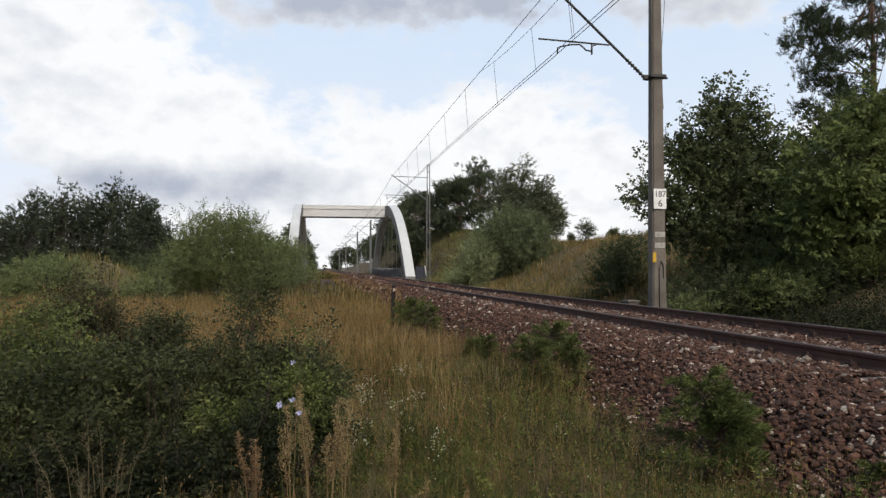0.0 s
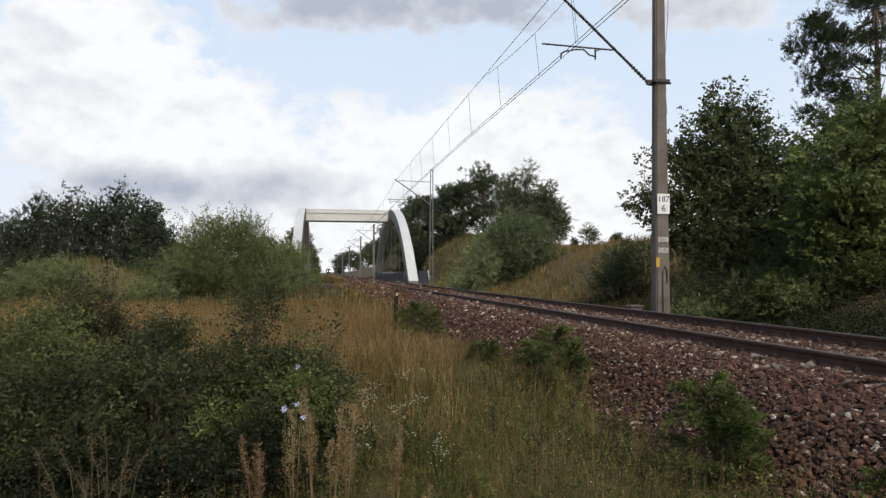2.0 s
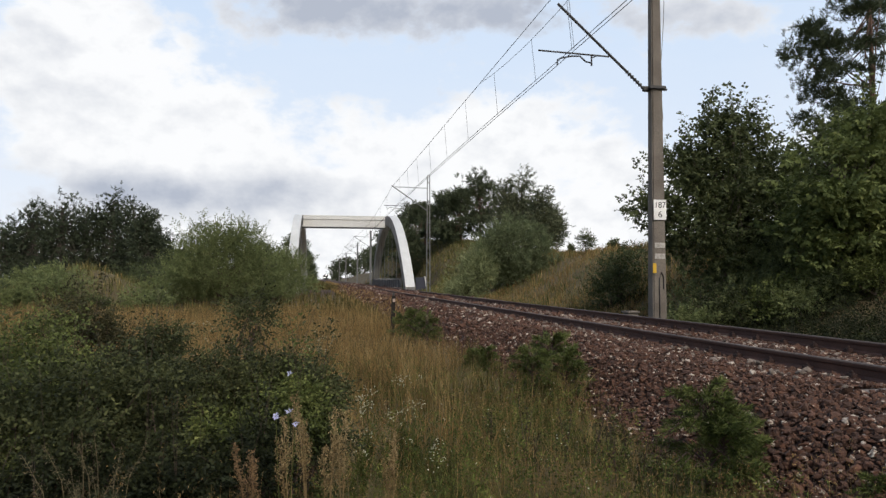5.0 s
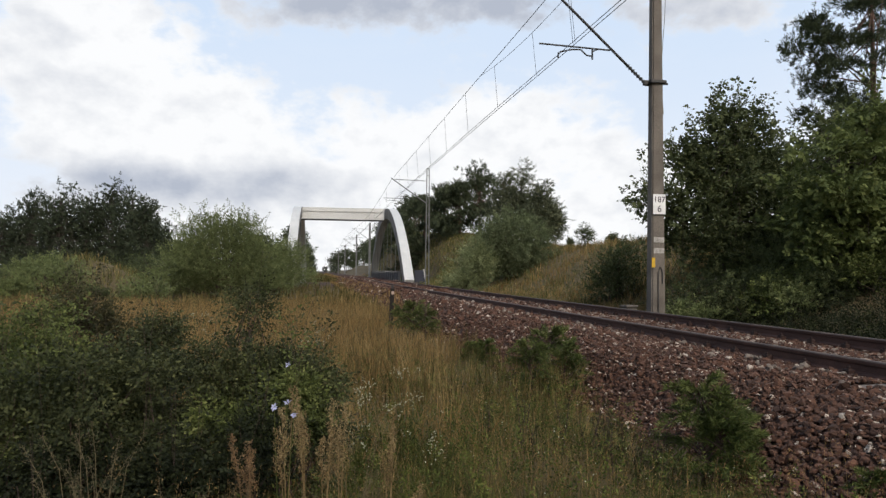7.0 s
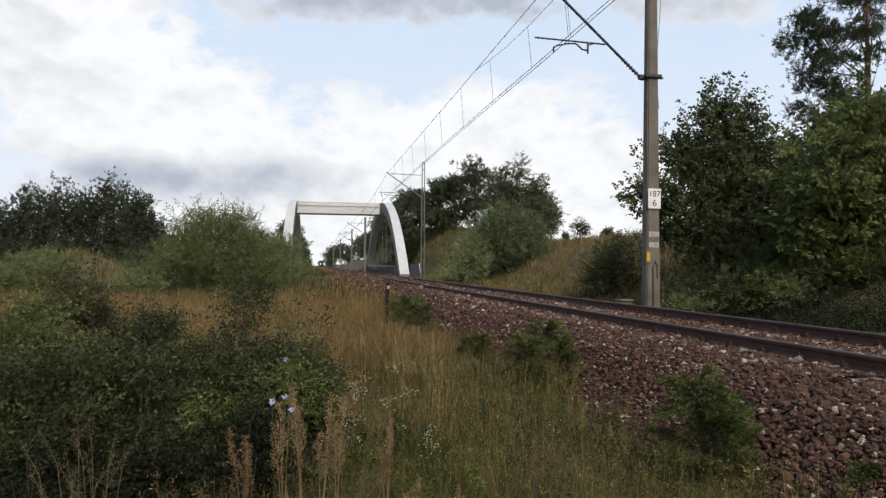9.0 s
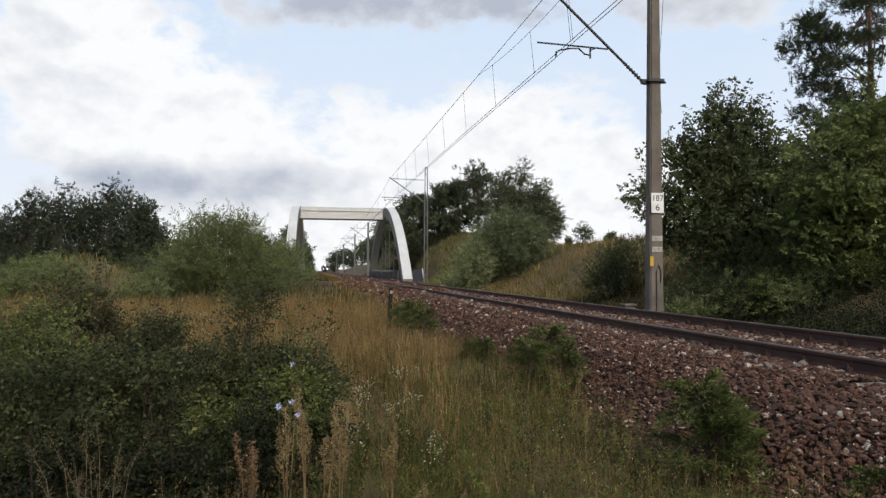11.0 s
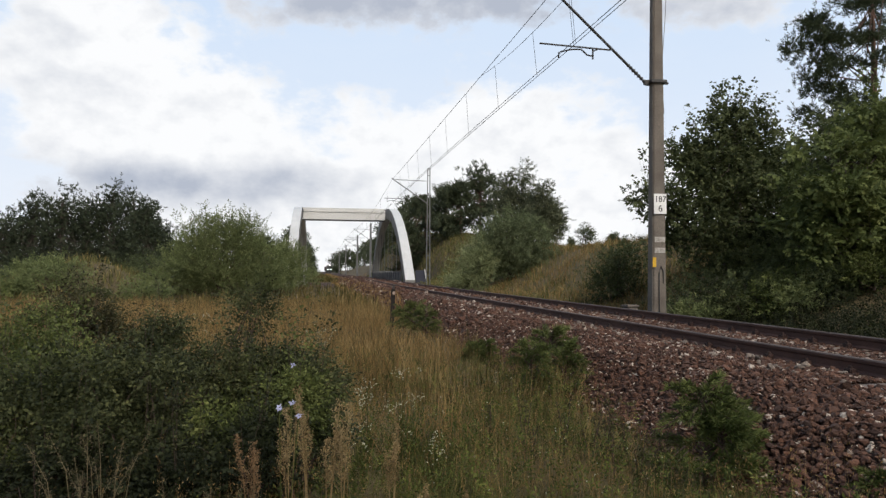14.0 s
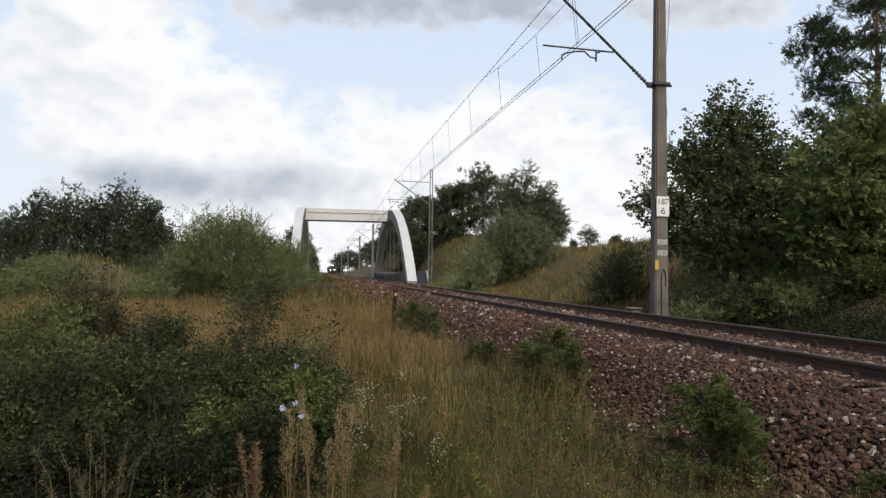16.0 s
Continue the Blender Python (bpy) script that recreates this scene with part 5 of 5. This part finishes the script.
def seed_grass(x, y, h, seed):
    g = np.random.default_rng(seed)
    root = thing("seed_grass", pose(x, y, float(land(x, y)) - 0.02), "tuft of tall pale dry grass with nodding seed heads", "grass tuft", "tall grass tufts in front")
    for i in range(6):
        a, hh = g.uniform(0, 6.28), h * g.uniform(0.75, 1.05)
        d = np.array([math.cos(a), math.sin(a), 0])
        path = np.array([d * 0.02, d * 0.05 + [0, 0, hh * 0.5], d * 0.10 + [0, 0, hh * 0.85], d * 0.17 + [0, 0, hh]])
        mass("stalk", *tubes([path], [[0.0022, 0.0018, 0.0013, 0.0008]], 4), M_PALE, root)
        q = np.repeat(np.linspace(0, 1, 40), 2)[:, None]
        pts = path[2] * (1 - q) + path[3] * q + g.normal(0, 1, (80, 3)) * 0.008
        mass("seed_head", *sprays(pts, g.normal(0, 0.6, pts.shape) + d * 0.6 + [0, 0, 0.6], 1, 0, 0.013, 0.0022, 0, 0.3, g), M_PALE, root)
    n = 26
    v, f = blades(g.normal(0, 0.03, n), g.normal(0, 0.03, n), np.zeros(n), g.uniform(0.3, 0.6, n) * h, np.full(n, 0.005), 0.6, g)
    mass("leaf_tuft", v, f, M_GRASS, root)
    return root


tufts = [seed_grass(x, y, h, 520 + i) for i, (x, y, h) in enumerate([(-0.95, 2.95, 0.95), (-0.95, 3.10, 1.02), (-0.91, 3.19, 1.0), (-0.70, 2.86, 0.72), (-0.59, 2.94, 0.8), (-0.45, 3.02, 0.8), (-0.33, 3.10, 0.82), (0.18, 3.62, 0.8), (0.29, 3.20, 0.7), (0.08, 3.03, 0.75), (-0.48, 2.72, 0.66), (-0.20, 2.67, 0.6)])]
for i, tf in enumerate(tufts):
    swaying(tf, -0.9, 0.25 * i)


def dead_weed(x, y, h, seed):
    g = np.random.default_rng(seed)
    root = thing("dead_weed", pose(x, y, float(land(x, y)) - 0.02), "dark withered weed stalk with curled dry leaves", "weed", "withered weeds by the ballast")
    for i in range(3):
        top = np.array([g.normal(0, 0.06), g.normal(0, 0.06), h * g.uniform(0.7, 1.0)])
        mass("stalk", *tubes([[(0, 0, 0), top * np.array([0.4, 0.4, 0.5]), top]], [[0.005, 0.004, 0.002]], 5), M_TWIG, root)
        q = np.linspace(0.3, 1, 26)[:, None]
        pts = top * q + g.normal(0, 0.012, (26, 3))
        tagged(mass("dry_leaf_spike", *sprays(pts, g.normal(0, 1, pts.shape), 2, 0.02, 0.035, 0.012, 0.8, 0.4, g), M_ROSE_RED, root), kind="stuff")
    return root


for i, (x, y, h) in enumerate([(1.74, 5.99, 0.62), (1.68, 5.60, 0.5), (2.26, 5.40, 0.66), (2.28, 5.30, 0.55), (2.52, 5.66, 0.5), (2.16, 6.13, 0.5), (2.24, 5.71, 0.55), (1.54, 6.43, 0.45), (2.38, 5.08, 0.45), (2.55, 5.15, 0.5)]):
    dead_weed(x, y, h, 560 + i)


# ---- grass ----
def meadow():
    g = np.random.default_rng(500)

    def field(n, xr, yr, hr, w, keep, dens=0.0):
        x, y = g.uniform(*xr, n), yr[0] + (yr[1] - yr[0]) * g.random(n) ** (1 + dens)
        patch = 0.5 + 0.5 * np.sin(x * 1.7 + 0.8 * np.sin(y * 0.9)) * np.sin(y * 1.3 + 1.1 * np.sin(x * 0.8))
        k = keep(x, y) & (g.random(n) < 0.35 + 0.65 * patch)
        x, y, patch = x[k], y[k], patch[k]
        h = g.uniform(*hr, len(x)) * (0.65 + 0.45 * patch)
        return x, y, land(x, y) - 0.03, h, w * g.uniform(0.7, 1.3, len(x))

    def toe(x, y):
        return x - axis(y) < -2.75

    def seen(x, y):
        return toe(x, y) & (np.abs(x - 0.17 * y) < 1.2 + 0.64 * y)

    def grass(name, rows, lean, material, label):
        tagged(mass(name, *blades(*rows, lean), material, None, label), category="grass", kind="stuff")

    near = field(84000, (-6, 3.6), (1.7, 10), (0.10, 0.34), 0.004, seen, 0.5)
    grass("near_grass", near, 0.9, M_GRASS, "short mixed green and dry grass")
    back = field(15000, (-8, 3.6), (-6, 3.2), (0.08, 0.24), 0.009, lambda x, y: toe(x, y) & ~seen(x, y))
    grass("trodden_grass", back, 0.9, M_GRASS, "short trodden grass round the viewpoint")
    lush = field(80000, (-4, 3.3), (1.7, 8), (0.12, 0.40), 0.0045, lambda x, y: seen(x, y) & (np.sin(x * 2.1 + 1) * np.sin(y * 1.5) > -0.3), 0.4)
    grass("green_grass", lush, 0.9, M_GREEN, "fresh green grass and weeds")
    stalk = field(6500, (-5, 3.3), (3.2, 10), (0.35, 0.72), 0.0022, seen, 0.3)
    grass("dry_stalk", stalk, 0.34, M_STRAW, "tall thin dry grass stalks")
    # loose seed heads on the tall stalks
    sx, sy, sz, sh, _ = stalk
    pick = g.random(len(sx)) < 0.45
    p = np.stack([sx, sy, sz + sh * 0.93], -1)[pick]
    p = np.repeat(p, 8, 0) + g.normal(0, 1, (len(p) * 8, 3)) * np.array([0.012, 0.012, 0.045])
    tagged(mass("seed_heads", *sprays(p, g.normal(0, 0.5, p.shape) + np.array([0, 0, 1.0]), 1, 0, 0.022, 0.004, 0, 0, g), M_STRAW, None, "loose dry grass seed heads"), category="grass", kind="stuff")
    # low leafy herbs among the grass
    hx, hy, hz, hh, _ = field(14500, (-4, 3.4), (1.8, 11), (0.08, 0.42), 0.01, seen, 0.3)
    p = np.stack([hx, hy, hz + hh], -1)
    tagged(mass("meadow_herbs", *sprays(p, g.normal(0, 0.8, p.shape) + np.array([0, 0, 0.9]), 6, 0.09, 0.03, 0.012, 0.9, 0.1, g), M_HERB, None, "low leafy herbs among the grass"), category="herbs", kind="stuff")
    bx, by, bz, bh, _ = field(900, (-3, 3.3), (2.6, 9), (0.25, 0.5), 0.01, seen, 0.3)
    p = np.stack([bx, by, bz + bh], -1)
    tagged(mass("small_blooms", *sprays(p, g.normal(0, 0.5, p.shape) + np.array([0, 0, 0.9]), 1, 0, 0.012, 0.010, 0, 0, g), M_BLOOM, None, "scattered tiny pale flowers in the grass"), category="flowers", kind="stuff")
    gold = field(130000, (-14, 3.0), (6, 34), (0.30, 0.80), 0.0065, lambda x, y: seen(x, y) & (x - axis(y) < -3.4 - 0.5 * np.sin(y * 0.8) - 1.2 * (y < 9)) & (g.random(len(x)) < np.clip((y - 5.5) / 5, 0.05, 1)), 0.6)
    grass("golden_grass", gold, 0.75, M_STRAW, "tall golden dry grass")
    # airy seed heads over the golden grass
    sx, sy, sz, sh, _ = gold
    pick = (g.random(len(sx)) < 0.13) & (sy < 24)
    p = np.stack([sx, sy, sz + sh * 0.95], -1)[pick]
    p = np.repeat(p, 7, 0) + g.normal(0, 1, (len(p) * 7, 3)) * np.array([0.035, 0.035, 0.06])
    tagged(mass("golden_seed_heads", *sprays(p, g.normal(0, 0.7, p.shape) + np.array([0, 0, 0.6]), 1, 0, 0.026, 0.006, 0, 0, g), M_STRAW, None, "airy golden grass seed heads"), category="grass", kind="stuff")
    mix = field(40000, (-14, 3.2), (8, 34), (0.35, 0.8), 0.010, seen, 0.6)
    grass("mixed_grass", mix, 0.45, M_GRASS, "green blades among the golden grass")
    far = field(28000, (-60, 3.0), (30, 130), (0.4, 0.8), 0.075, lambda x, y: x - axis(y) < -2.9, 1.0)
    grass("far_grass", far, 0.3, M_GRASS, "tall mixed meadow grass farther off")
    rough = field(12000, (-22, -7), (34, 56), (0.3, 0.75), 0.030, lambda x, y: np.hypot(x - MOUND[0], 0.7 * (y - MOUND[1])) < 6, 0.0)
    grass("mound_grass", rough, 0.6, M_SLOPE, "dry brownish grass on the low mound")
    vy = 21 + 300 * g.random(12000) ** 2.2
    vx = axis(vy) + g.uniform(-3.6, -1.75, len(vy)) - 0.9 * (1 - step(vy, 22, 34))
    vz, vh, vw = land(vx, vy), g.uniform(0.12, 0.28, len(vy)), 0.016 * g.uniform(0.7, 1.3, len(vy))
    grass("verge_grass", (vx, vy, np.maximum(vz, bed(vx - axis(vy)) - 0.04), vh, vw * (1 + vy / 60)), 0.4, M_STRAW, "short dry grass on the track's shoulder")
    edge = field(20000, (-14, 3.0), (110, 420), (0.5, 0.9), 0.14, lambda x, y: (x - axis(y) < -2.6) & (x - axis(y) > -12), 0.9)
    grass("trackside_grass", edge, 0.3, M_GRASS, "tall grass beside the far line")
    bank = field(42000, (8.0, 40), (20, 170), (0.25, 0.65), 0.036, lambda x, y: (x - axis(y) > 4.2) & (g.random(len(x)) < 0.55 + 0.45 * np.sin(x * 0.5 + 1) * np.sin(y * 0.17)), 0.8)
    grass("bank_grass", bank, 0.4, M_STRAW, "dry golden grass on the bank")
    fine = field(34000, (8.6, 24), (22, 62), (0.22, 0.6), 0.016, lambda x, y: (x - axis(y) > 3.2) & (x - axis(y) < 16), 0.5)
    grass("bank_fine_grass", fine, 0.8, M_SLOPE, "fine golden and green grass on the near bank")
    dry = field(36000, (8.6, 26), (22, 66), (0.25, 0.65), 0.016, lambda x, y: (x - axis(y) > 4.0) & (np.sin(x * 0.55 + 0.4) * np.sin(y * 0.23 + 0.6) > -0.45), 0.5)
    grass("bank_dry_grass", dry, 0.7, M_STRAW, "fine dry golden grass on the near bank")
    slope = field(34000, (6.6, 22), (58, 150), (0.3, 0.8), 0.06, lambda x, y: (x - axis(y) > 2.9) & (x - axis(y) < 15), 0.5)
    grass("slope_grass", slope, 0.5, M_SLOPE, "mixed green and golden grass on the slope beyond the bridge")
    # grass at the bank foot: the maples' shade is put into its colour
    foot = field(20000, (8.2, 19), (7, 30), (0.12, 0.36), 0.008, lambda x, y: x - axis(y) > 2.9, 0.2)
    grass("bank_foot_grass", foot, 0.9, M_SHADE_LEAF, "rough dark green grass along the foot of the bank")
    hx, hy, hz, hh, _ = field(6000, (8.2, 19), (7, 26), (0.03, 0.40), 0.01, lambda x, y: x - axis(y) > 3.0, 0.2)
    nx, ny, nz, nh, _ = field(13000, (8.3, 14.5), (7.5, 18), (0.02, 0.42), 0.01, lambda x, y: x - axis(y) > 2.9, 0.0)
    p = np.concatenate([np.stack([hx, hy, hz + hh], -1), np.stack([nx, ny, nz + nh], -1)])
    # weeds take the same darkened green in place of tree shade
    tagged(mass("bank_herbs", *sprays(p, g.normal(0, 0.8, p.shape) + np.array([0, 0, 0.7]), 5, 0.16, 0.07, 0.03, 0.9, 0.1, g, 0.1), M_SHADE_LEAF, None, "dark leafy weeds along the foot of the bank"), category="herbs", kind="stuff")
    bankg = field(36000, (8.0, 32), (24, 120), (0.2, 0.6), 0.028, lambda x, y: (x - axis(y) > 2.9) & ((x - axis(y) < 5.5) | (y < 24) | (np.sin(x * 0.6 + 2) * np.sin(y * 0.21) > -0.2)), 0.8)
    grass("bank_greenery", bankg, 0.5, M_GREEN, "green grass and weeds at the foot of the bank")


meadow()
ballast_stones()


# ---- what moves: train, clouds, plants in the wind ----
def motions():
    for ob, back in train:
        rows = []
        for t in (0, 4, 8, 12, 16):
            y = 575 - 15.6 * t + back + 8.4
            rows.append((t, pose(float(axis(y)), y, 0.0, 0, 0, math.degrees(0.0118))))
        walk(ob, rows)
    walk(backdrop, [(0, pose(0, 0, 0)), (8, pose(0, 0, 0, 0.16, 0.0, -0.44)), (16, pose(0, 0, 0, 0.33, 0.0, -0.88))])
    wind = [(0, 0.0), (0.5, -0.4), (1, -0.6), (2, -0.4), (3, -0.6), (4, -0.5), (5.2, 0.4), (6.5, 1.4), (7.2, 1.35), (8, 0.5), (8.6, 0.2), (9.2, 0.5), (10.3, 1.2), (11.5, 2.1), (12, 2.3), (12.6, 1.9), (13.4, 1.2), (14.2, 1.1), (15, 0.8), (16, 0.4)]
    # degrees of lean of the low plants
    low = [(0, 0.0), (1, 0.15), (2, 0.6), (3, 0.75), (3.5, 1.05), (4, 0.3), (5.2, -0.9), (6.5, -1.8), (7, -0.75), (7.5, -0.15), (8, -0.9), (8.5, 0.15), (9.2, -0.1), (10.3, 0.5), (11.5, 0.9), (12, 1.05), (13, 0.75), (14, 0.3), (15, 0.75), (16, 0.75)]
    for ob, amount, lag in SWAY.values():
        for child in ob.children:
            if child.name.split(".")[0] in ("crown", "foliage", "seed_head", "flower", "stalk"):
                rows = []
                for t, w in (wind if amount > 0 else low):
                    s = amount * (w + 0.35 * math.sin(2.3 * t + 5 * lag)) * 1.35 if amount > 0 else -amount * (w + 0.3 * math.sin(2.3 * t + 5 * lag) * min(1.0, 4 * lag))
                    rows.append((t, pose(0, 0, 0, 0.4 * s * math.sin(t + lag), s, 0)))
                walk(child, rows)


motions()
